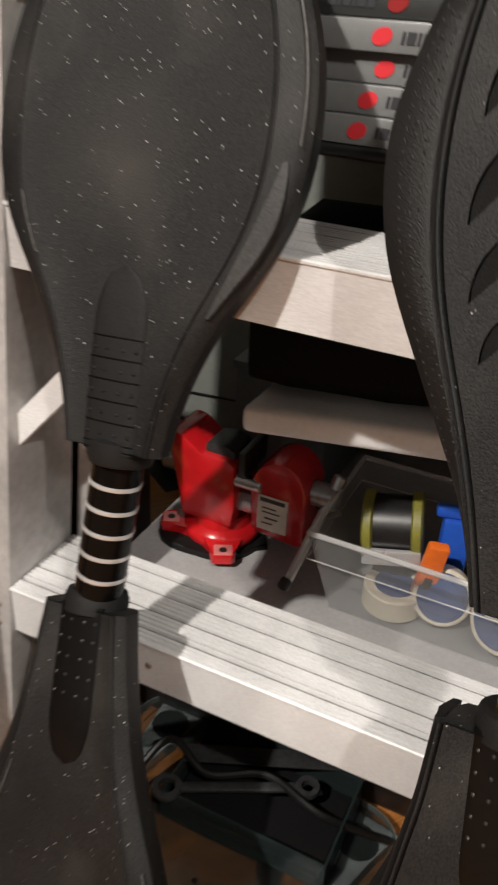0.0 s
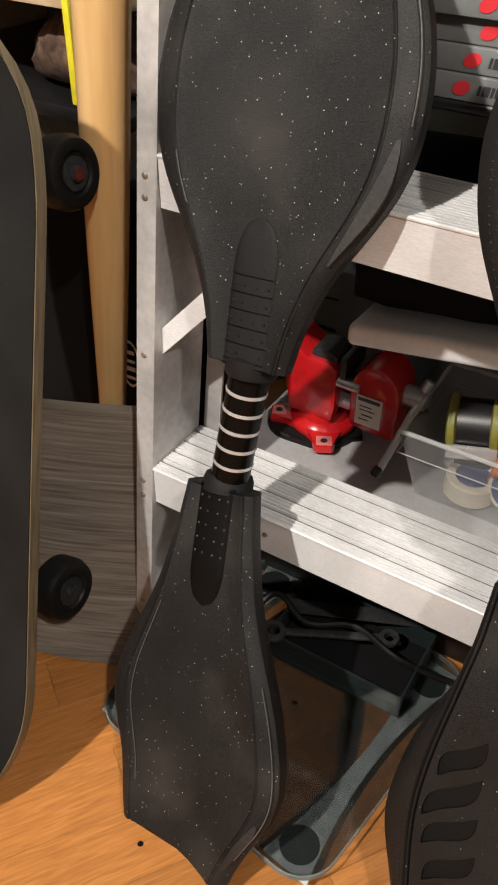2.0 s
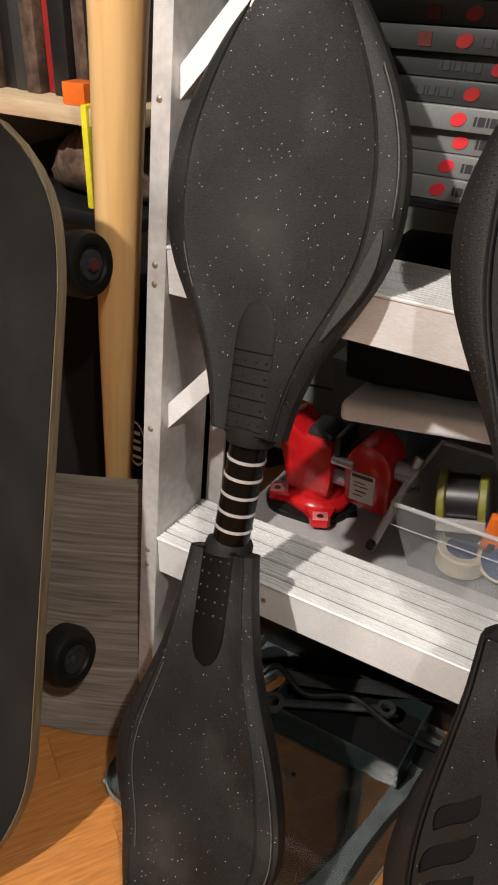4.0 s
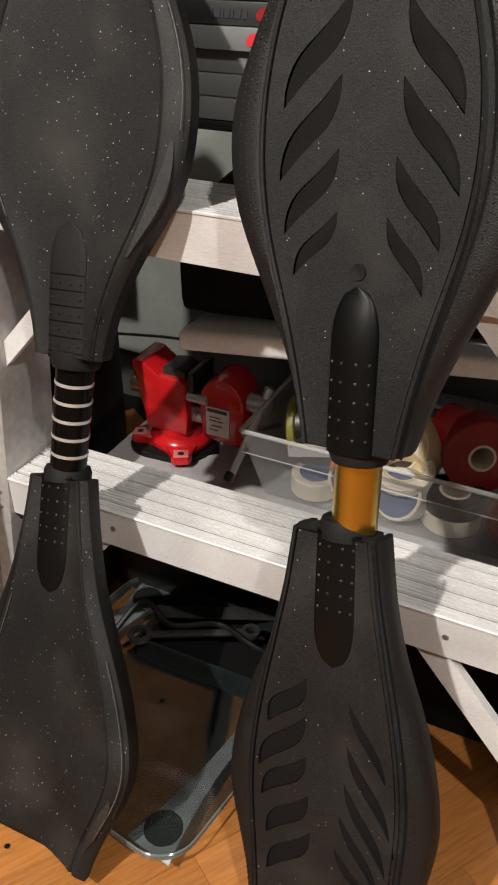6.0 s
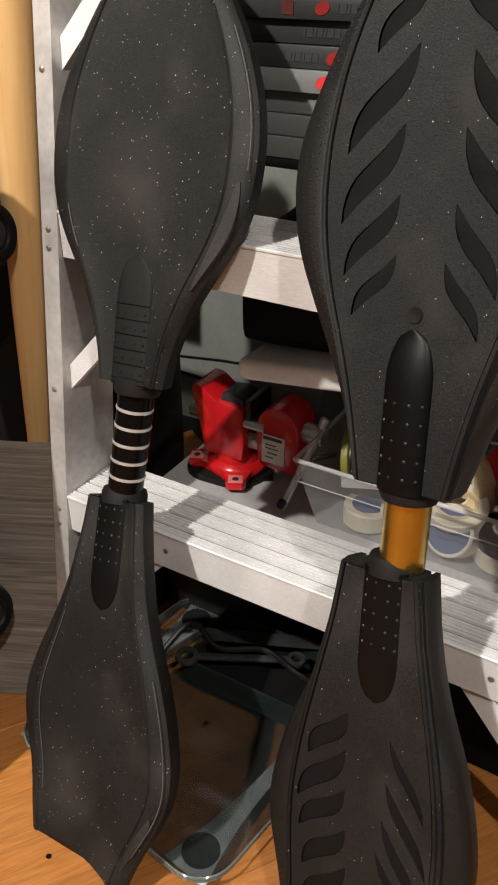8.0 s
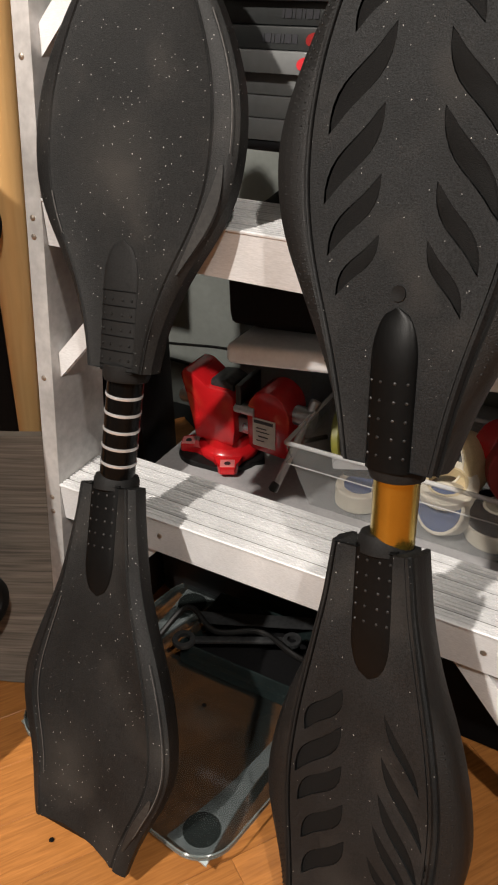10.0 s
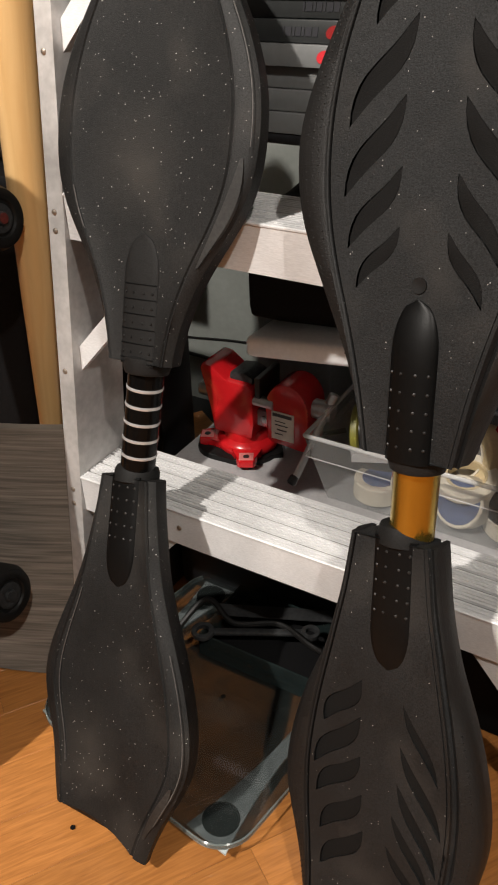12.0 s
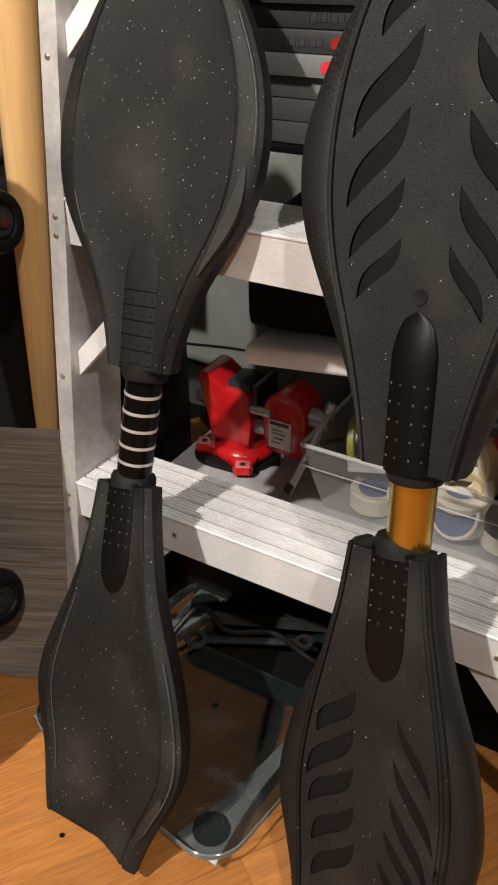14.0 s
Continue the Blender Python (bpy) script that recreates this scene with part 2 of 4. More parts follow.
CLEAR = clear_material("clear_plastic", (0.42, 0.43, 0.43), 0.10, 0.20)
CLEAR_RIM = clear_material("clear_plastic_rim", (0.62, 0.62, 0.62), 0.15, 0.5)
# The dark tint of this glass stands in for shadow on the floor below.
GLASS = clear_material("shade_tinted_glass", (0.014, 0.018, 0.0175), 0.12, 0.58)
GLASS_EDGE = clear_material("glass_edge", (0.24, 0.28, 0.27), 0.10, 0.5)
SMOKE = clear_material("smoked_plastic", (0.02, 0.03, 0.03), 0.10, 0.62)

# ---------------------------------------------------------------- building helpers


def part(name, bm, mat, parent, label="", m=None, smooth=True):
    """One mesh object under a thing or a part; the mesh is in the parent's space."""
    bmesh.ops.recalc_face_normals(bm, faces=bm.faces)
    me = bpy.data.meshes.new(name)
    bm.to_mesh(me)
    bm.free()
    me.materials.append(mat)
    if smooth:
        for p in me.polygons:
            p.use_smooth = True
        me.set_sharp_from_angle(angle=radians(38))
    ob = new(name, me)
    if parent is not None:
        ob.parent = parent
    if m is not None:
        ob.matrix_local = m
    if label:
        tagged(ob, label)
    return ob


def thing(name, label, category, m=None, group="", kind=""):
    e = new(name)
    e.empty_display_size = 0.03
    if m is not None:
        e.matrix_world = m
    return tagged(e, label, category, group, kind)


def box(x0, x1, y0, y1, z0, z1, bevel=0.0, bm=None, seg=2):
    b = bm or bmesh.new()
    g = bmesh.ops.create_cube(b, size=1.0, matrix=Matrix.LocRotScale(((x0 + x1) / 2, (y0 + y1) / 2, (z0 + z1) / 2), None, (x1 - x0, y1 - y0, z1 - z0)))
    if bevel:
        edges = {e for v in g["verts"] for e in v.link_edges}
        bmesh.ops.bevel(b, geom=list(edges), offset=bevel, segments=seg, profile=0.5, affect="EDGES")
    return b


def lathe(profile, seg=32, bm=None, m=None):
    """Turns (radius, height) pairs round z."""
    b = bm or bmesh.new()
    rings = []
    for r, z in profile:
        ring = []
        for k in range(seg):
            a = 2 * math.pi * k / seg
            p = Vector((r * math.cos(a), r * math.sin(a), z))
            ring.append(b.verts.new(m @ p if m else p))
        rings.append(ring)
    for r0, r1 in zip(rings, rings[1:]):
        for k in range(seg):
            b.faces.new((r0[k], r0[(k + 1) % seg], r1[(k + 1) % seg], r1[k]))
    for ring in (rings[0], rings[-1]):
        b.faces.new(ring)
    return b


def ring_lathe(profile, seg=32, bm=None, m=None):
    """As lathe, but the profile closes on itself: a hollow ring."""
    b = bm or bmesh.new()
    rings = []
    for r, z in profile:
        ring = []
        for k in range(seg):
            a = 2 * math.pi * k / seg
            p = Vector((r * math.cos(a), r * math.sin(a), z))
            ring.append(b.verts.new(m @ p if m else p))
        rings.append(ring)
    for r0, r1 in zip(rings, rings[1:] + rings[:1]):
        for k in range(seg):
            b.faces.new((r0[k], r0[(k + 1) % seg], r1[(k + 1) % seg], r1[k]))
    return b


def along(p, q):
    """The pose at p whose z points to q."""
    d = Vector(q) - Vector(p)
    return Matrix.Translation(p) @ d.to_track_quat("Z", "Y").to_matrix().to_4x4()


def rod(p, q, r, seg=16, bm=None, chamfer=0.0):
    d = (Vector(q) - Vector(p)).length
    c = chamfer
    prof = [(r - c, 0), (r, c), (r, d - c), (r - c, d)] if c else [(r, 0), (r, d)]
    return lathe(prof, seg, bm, along(p, q))


def loft(sections, bm=None, close=True):
    """Joins closed loops of points of equal number; caps both ends."""
    b = bm or bmesh.new()
    loops = [[b.verts.new(p) for p in s] for s in sections]
    n = len(loops[0])
    for l0, l1 in zip(loops, loops[1:]):
        for k in range(n):
            b.faces.new((l0[k], l0[(k + 1) % n], l1[(k + 1) % n], l1[k]))
    if close:
        b.faces.new(loops[0])
        b.faces.new(loops[-1])
    return b


def prism(outline, z0, z1, bevel=0.0, bm=None):
    """A flat shape given by its outline in x, y."""
    b = bm or bmesh.new()
    lo = [b.verts.new((x, y, z0)) for x, y in outline]
    hi = [b.verts.new((x, y, z1)) for x, y in outline]
    n = len(lo)
    for k in range(n):
        b.faces.new((lo[k], lo[(k + 1) % n], hi[(k + 1) % n], hi[k]))
    top = b.faces.new(hi)
    b.faces.new(lo[::-1])
    if bevel:
        bmesh.ops.bevel(b, geom=list(top.edges), offset=bevel, segments=2, profile=0.5, affect="EDGES")
    return b


def pipe(points, r, bm=None, seg=8, steps=8):
    """A round cord through points, smoothed."""
    pts = [Vector(p) for p in points]
    fine = []
    for i in range(len(pts) - 1):
        p0, p1, p2, p3 = pts[max(i - 1, 0)], pts[i], pts[i + 1], pts[min(i + 2, len(pts) - 1)]
        for k in range(steps):
            t = k / steps
            fine.append(0.5 * ((2 * p1) + (p2 - p0) * t + (2 * p0 - 5 * p1 + 4 * p2 - p3) * t * t + (3 * p1 - p0 - 3 * p2 + p3) * t ** 3))
    fine.append(pts[-1])
    secs = []
    for i, p in enumerate(fine):
        d = fine[min(i + 1, len(fine) - 1)] - fine[max(i - 1, 0)]
        q = d.to_track_quat("Z", "Y")
        secs.append([p + q @ Vector((r * math.cos(2 * math.pi * k / seg), r * math.sin(2 * math.pi * k / seg), 0)) for k in range(seg)])
    return loft(secs, bm)


def smooth_profile(pairs, n):
    """Evenly spaced stations through (s, half width) pairs, with the corners eased."""
    s = np.array([p[0] for p in pairs])
    w = np.array([p[1] for p in pairs])
    t = np.linspace(s[0], s[-1], n)
    v = np.interp(np.abs(t), np.abs(s), w)
    for _ in range(3):
        v[1:-1] = (v[:-2] + 2 * v[1:-1] + v[2:]) / 4
    return t, v


def board_frame(origin, yaw, lean, tilt):
    """Axes of a leaning board: x across, y up along it, z out of its face."""
    return Matrix.Translation(origin) @ pose(0, 0, 0, 0, 0, yaw) @ pose(0, 0, 0, 90 - lean, 0, 0) @ pose(0, 0, 0, 0, 0, tilt)

# ---------------------------------------------------------------- room
YAW = -22.0
ROOM = pose(-0.022, 0.395, 0, 0, 0, YAW)      # x along the ladder's steps, y towards the wall


def slab(name, label, category, x0, x1, y0, y1, z0, z1, mat, m=None, kind="structure"):
    ob = part(name, box(x0, x1, y0, y1, z0, z1), mat, None, label, m if m is not None else ROOM, smooth=False)
    return tagged(ob, "", category, "", kind)


slab("wall_north", "grey-green painted wall behind the shelves", "wall", -1.9, 1.9, 0.62, 0.74, -0.01, 2.5, WALL)
# These four are never in view; their dark colour holds back bounce.
slab("wall_south", "unseen wall behind the camera, darkened to cut bounced light", "wall", -1.9, 1.9, -2.72, -2.6, -0.01, 2.5, FAR_WALL)
slab("wall_west", "unseen side wall of the room, darkened to cut bounced light", "wall", -1.9, -1.78, -2.6, 0.62, -0.01, 2.5, FAR_WALL)
slab("wall_east", "unseen side wall of the room, darkened to cut bounced light", "wall", 1.78, 1.9, -2.6, 0.62, -0.01, 2.5, FAR_WALL)
slab("ceiling", "unseen ceiling of the storage room, darkened to cut bounced light", "ceiling", -1.9, 1.9, -2.72, 0.74, 2.5, 2.6, FAR_WALL)
floor = slab("floor", "dark joints under the oak parquet floor", "floor", -1.9, 1.9, -2.72, 0.74, -0.06, -0.0035, BLACK)

# parquet staves, nearest ones as pieces of their own
stave = part("stave", box(-0.1499, 0.1499, -0.0349, 0.0349, -0.0033, 0.0, 0.0003, seg=1), PARQUET, floor, smooth=False)
stave_mesh = stave.data
bpy.data.objects.remove(stave)
FLOOR_TURN = pose(-0.05, 0.2, 0, 0, 0, 34)
inv_floor = floor.matrix_world.inverted()
for row in range(-11, 12):
    for col in range(-4, 5):
        x = col * 0.30 + (0.15 if row % 2 else 0.0) + 0.04 * (row % 3)
        y = row * 0.07
        w = FLOOR_TURN @ Vector((x, y, 0))
        r = ROOM.inverted() @ w
        if r.y > 0.55 or r.y < -0.9 or abs(r.x) > 1.3:
            continue
        ob = new("stave", stave_mesh)
        ob.parent = floor
        ob.matrix_local = ROOM.inverted() @ FLOOR_TURN @ pose(x, y, 0)

verts, faces = [], []
for row in range(-40, 41):
    for col in range(-13, 14):
        x = col * 0.30 + (0.15 if row % 2 else 0.0) + 0.04 * (row % 3)
        y = row * 0.07
        r = ROOM.inverted() @ FLOOR_TURN @ Vector((x, y, 0))
        near = abs(row) <= 11 and -4 <= col <= 4 and -0.9 <= r.y <= 0.55 and abs(r.x) <= 1.3
        if near or abs(r.x) > 1.62 or r.y < -2.42 or r.y > 0.44:
            continue
        k = len(verts)
        for z, e in ((-0.0033, 0.0), (-0.0006, 0.0), (0.0, 0.0006)):
            verts += [tuple(FLOOR_TURN @ Vector((x + sx_ * (0.1498 - e), y + sy_ * (0.0347 - e), z))) for sx_, sy_ in ((-1, -1), (1, -1), (1, 1), (-1, 1))]
        for lo in (k, k + 4):
            faces += [(lo + i, lo + (i + 1) % 4, lo + 4 + (i + 1) % 4, lo + 4 + i) for i in range(4)]
        faces.append((k + 8, k + 9, k + 10, k + 11))
me = bpy.data.meshes.new("staves")
me.from_pydata(verts, [], faces)
me.materials.append(PARQUET)
rest = new("staves", me)
rest.parent = floor
rest.matrix_local = ROOM.inverted()
tagged(rest, "oak parquet staves of the rest of the floor", "", "", "stuff")

# ---------------------------------------------------------------- step ladder
SLOPE = 0.14
ladder = thing("step_ladder", "folded aluminium step ladder with ribbed treads leaning on the shelves", "ladder", ROOM)
U0, U1 = -0.179, 0.400


def lean(u, v, z):
    return Vector((u - 0.02 * (z - 0.262), v + SLOPE * (z - 0.262), z))


def rail(u, out):
    """A channel rail: front flange, web, back flange. out: -1 or 1, the side to which the flanges point."""
    b = bmesh.new()
    a, w, t = 0.0205 * out, 0.082, 0.0026
    loop = [(0, 0), (a, 0), (a, t), (t * out, t), (t * out, w - t), (a, w - t), (a, w), (0, w)]
    secs = [[lean(u + x, y, z) for x, y in loop] for z in (0.0, 1.35)]
    return loft(secs, b)


part("rail", rail(U0, -1), RAIL, ladder)
part("rail", rail(U1, 1), RAIL, ladder)
for u, s in ((U0 + 0.003, 1), (U1 - 0.003, -1)):
    b = bmesh.new()
    loop = [(0, 0.0875), (0.02 * s, 0.0875), (0.02 * s, 0.0905), (0.003 * s, 0.0905), (0.003 * s, 0.118), (0, 0.118)]
    loft([[lean(u + x, y, z) for x, y in loop] for z in (0.0, 1.30)], b)
    part("rear_rail", b, ALU_DARK, ladder)


def tread(z):
    """An extruded step: ribbed top, nose, drop front and back lip."""
    prof = [(0.0, -0.046), (0.0, -0.0035), (-0.0012, -0.0025), (-0.0012, -0.001), (0.0, 0.0), (0.0022, 0.0)]
    y = 0.0030
    dirt = []
    for k in range(16):
        d, w = (0.0022, 0.0021) if k not in (2, 6, 10, 14) else (0.0034, 0.0042)
        if k in (2, 3, 6, 10, 14):
            dirt.append((y + 0.0004, y + w - 0.0004, -d))
        prof += [(y, 0.0), (y + 0.0003, -d), (y + w - 0.0003, -d), (y + w, 0.0)]
        y += w + 0.0024
    prof += [(0.085, 0.0), (0.086, -0.002), (0.086, -0.026), (0.0835, -0.026), (0.0835, -0.005), (0.004, -0.005), (0.0026, -0.007), (0.0026, -0.046)]
    loop = prof
    secs = [[lean(u, yy, z + zz) - Vector((0, SLOPE * zz, 0)) for yy, zz in loop] for u in (U0 + 0.0005, U1 - 0.0005)]
    b = loft(secs)
    ob = part("tread", b, ALU, ladder, "ribbed aluminium tread with a drop front", smooth=False)
    b = bmesh.new()
    for y0, y1, h in dirt:
        rim = ((y0, h - 0.0002), (y1, h - 0.0002), (y1, h + 0.0007), (y0, h + 0.0007))
        loft([[lean(u, yy, z + zz) - Vector((0, SLOPE * zz, 0)) for yy, zz in rim] for u in (U0 + 0.001, U1 - 0.001)], b)
    part("groove_grime", b, GRIME, ob, "dark grime packed in the grooves", smooth=False)
    return ob


def brace(z, side):
    if side < 0:
        p, q = lean(U0 + 0.002, 0.012, z - 0.170), lean(U0 + 0.142, 0.012, z - 0.017)
    else:
        p, q = lean(U1 - 0.005, 0.012, z - 0.161), lean(0.262, 0.012, z - 0.022)
    d = (q - p).normalized()
    p = p - d * 0.024
    w = d.cross(Vector((0, 1, 0))).normalized() * (0.0092 if side < 0 else 0.0118)
    b = bmesh.new()
    secs = []
    for c in (p, q):
        secs.append([c - w, c - w + Vector((0, 0.010, 0)), c - w * 0.8 + Vector((0, 0.010, 0)), c - w * 0.8 + Vector((0, 0.002, 0)), c + w * 0.8 + Vector((0, 0.002, 0)), c + w * 0.8 + Vector((0, 0.010, 0)), c + w + Vector((0, 0.010, 0)), c + w])
    loft(secs, b)
    part("knee_brace", b, ALU, ladder)


for z in (0.268, 0.573, 0.878, 1.183):
    tread(z)
    for side in (-1, 1):
        brace(z, side)
        for dz in (-0.020, -0.038, -0.184):
            u = (U0 - 0.0120) if side < 0 else (U1 + 0.0120)
            p = lean(u, 0, z + dz)
            part("rivet", lathe([(0.0032, 0), (0.003, 0.0008), (0.0018, 0.0016), (0.0004, 0.0018)], 10, None, Matrix.Translation(p) @ pose(0, 0, 0, 90, 0, 0)), RIVET, ladder)
for z, u in ((0.246, -0.045), (0.246, 0.30)):
    part("rivet", lathe([(0.003, 0), (0.0028, 0.0008), (0.0004, 0.0012)], 10, None, Matrix.Translation(lean(u, 0, 0.262) + Vector((0, 0, z - 0.262))) @ pose(0, 0, 0, 90, 0, 0)), RIVET, ladder)

# ---------------------------------------------------------------- waveboards


def swayed(y, sway):
    return sway * math.exp(-((y + 0.275) / 0.05) ** 2)


def deck_body(stations, thick, dish, groove, dip=0.0, skew=0.0, sway=0.0):
    """A moulded deck: eased rim, shallow dish and a scored line near each edge. stations: (y, half width) pairs.
    skew slants the tail's end, sway carries the tail's belly to one side."""
    secs = []
    y_end = stations[-1][0]
    for y, h in stations:
        g = groove * h
        k = max(0.0, 1 - abs(y - y_end) / 0.06) if y_end < 0 else 0.0
        deep = thick * (1 - 0.40 * k)
        right = [(0.0, -dish), (0.35 * h, -dish * 0.85), (0.65 * h, -dish * 0.4), (g - 0.0016, 0.0), (g - 0.0004, -0.0016), (g + 0.0008, -0.0014), (g + 0.002, 0.0002), (h - 0.007, -0.001), (h - 0.0025, -0.004), (h, -0.0065), (h - 0.001, -0.6 * deep - 0.003), (h - 0.006, -deep + 0.0005), (h - 0.012, -deep)]
        loop = [(-x, z) for x, z in right[:0:-1]] + right
        k = max(0.0, 1 - abs(y - y_end) / 0.11)
        sec = []
        for x, z in loop:
            f = 1 - min(1.0, (x / max(h, 1e-4)) ** 2)
            sec.append(Vector((x + swayed(y, sway), y + ((dip * f + skew * x / max(h, 1e-4)) * k * k if y_end < 0 else 0), z)))
        secs.append(sec)
    return loft(secs)


def spine(y0, y1, half, high, lift):
    """The long rounded cover over the tube's end, from the deck's edge y0 to its tip y1."""
    secs = []
    for i in range(27):
        t = i / 26
        y = y0 + (y1 - y0) * t
        w = half * (1.0 if t < 0.68 else math.sqrt(max(0.0, 1 - ((t - 0.68) / 0.32) ** 2)) * 0.92 + 0.08)
        hgt = high * (1.0 if t < 0.6 else max(0.25, 1 - ((t - 0.6) / 0.4) ** 2.2))
        secs.append([Vector((w * math.cos(a), y, lift + hgt * math.sin(a))) for a in np.linspace(0, math.pi, 9)] + [Vector((-w, y, lift - 0.004)), Vector((w, y, lift - 0.004))])
    return loft(secs)


def spine_dots(y0, y1, half, high, lift, rows=5):
    b = bmesh.new()
    for r in range(rows):
        t = 0.1 + 0.46 * r / (rows - 1)
        y = y0 + (y1 - y0) * t
        for a in (38, 72, 108, 142):
            x, z = half * math.cos(radians(a)), lift + high * math.sin(radians(a))
            lathe([(0.0014, -0.0006), (0.0012, 0.0005), (0.0005, 0.0009)], 6, b, Matrix.Translation((x, y, z)) @ pose(0, 0, 0, 0, 90 - a, 0))
    return b


def leaf(p, q, wide, bend, z0, z1):
    """A curved grip pad with two pointed ends, from p to q."""
    p, q = Vector(p), Vector(q)
    d = q - p
    nrm = Vector((-d.y, d.x)).normalized()
    one, two = [], []
    for i in range(11):
        t = i / 10
        s = math.sin(2 * math.pi * t) * bend
        w = wide * math.sin(math.pi * t) ** 0.8
        c = p + d * t + nrm * s
        one.append(c + nrm * w)
        two.append(c - nrm * w)
    out = one + two[-2:0:-1]
    return prism([(v.x, v.y) for v in out], z0, z1, 0.0006)


def sink(deck, rows):
    """Cuts the leaf-shaped hollows into a deck."""
    me = bpy.data.meshes.new("hollows")
    b = bmesh.new()
    for p, q, w, bd in rows:
        leaf(p, q, w, bd, -0.0042, 0.02).to_mesh(me)
        b.from_mesh(me)
    bmesh.ops.recalc_face_normals(b, faces=b.faces)
    b.to_mesh(me)
    b.free()
    tool = new("hollows", me)
    tool.parent = deck
    cut = deck.modifiers.new("hollows", "BOOLEAN")
    cut.object, cut.operation, cut.solver = tool, "DIFFERENCE", "EXACT"
    cut.use_self = True
    bpy.context.view_layer.update()
    done = bpy.data.meshes.new_from_object(deck.evaluated_get(bpy.context.evaluated_depsgraph_get()))
    deck.modifiers.clear()
    deck.data = done
    bpy.data.objects.remove(tool)


def caster(parent, m):
    """The swivelling wheel under a deck."""
    hold = part("caster", box(-0.022, 0.022, -0.03, 0.03, -0.045, -0.028, 0.006), BLACK, parent, "black caster fork", m)
    b = box(-0.021, -0.015, -0.028, 0.014, -0.085, -0.04, 0.003)
    box(0.015, 0.021, -0.028, 0.014, -0.085, -0.04, 0.003, b)
    part("fork", b, BLACK, hold)
    part("wheel", lathe([(0.018, -0.012), (0.033, -0.012), (0.036, -0.008), (0.036, 0.008), (0.033, 0.012), (0.018, 0.012)], 28, None, pose(0, -0.012, -0.078, 0, 90, 0)), RUBBER, hold)


def torsion_tube(parent, p, q, r, mat, rings):
    tube = part("torsion_tube", rod(p, q, r, 36), mat, parent)
    d = Vector(q) - Vector(p)
    for t in rings:
        c = Vector(p) + d * t
        part("ring", ring_lathe([(r - 0.001, -0.0015), (r + 0.0004, -0.0015), (r + 0.0008, 0), (r + 0.0004, 0.0015), (r - 0.001, 0.0015)], 36, None, along(c, q)), CHROME, tube, "bright metal ring")
    return tube


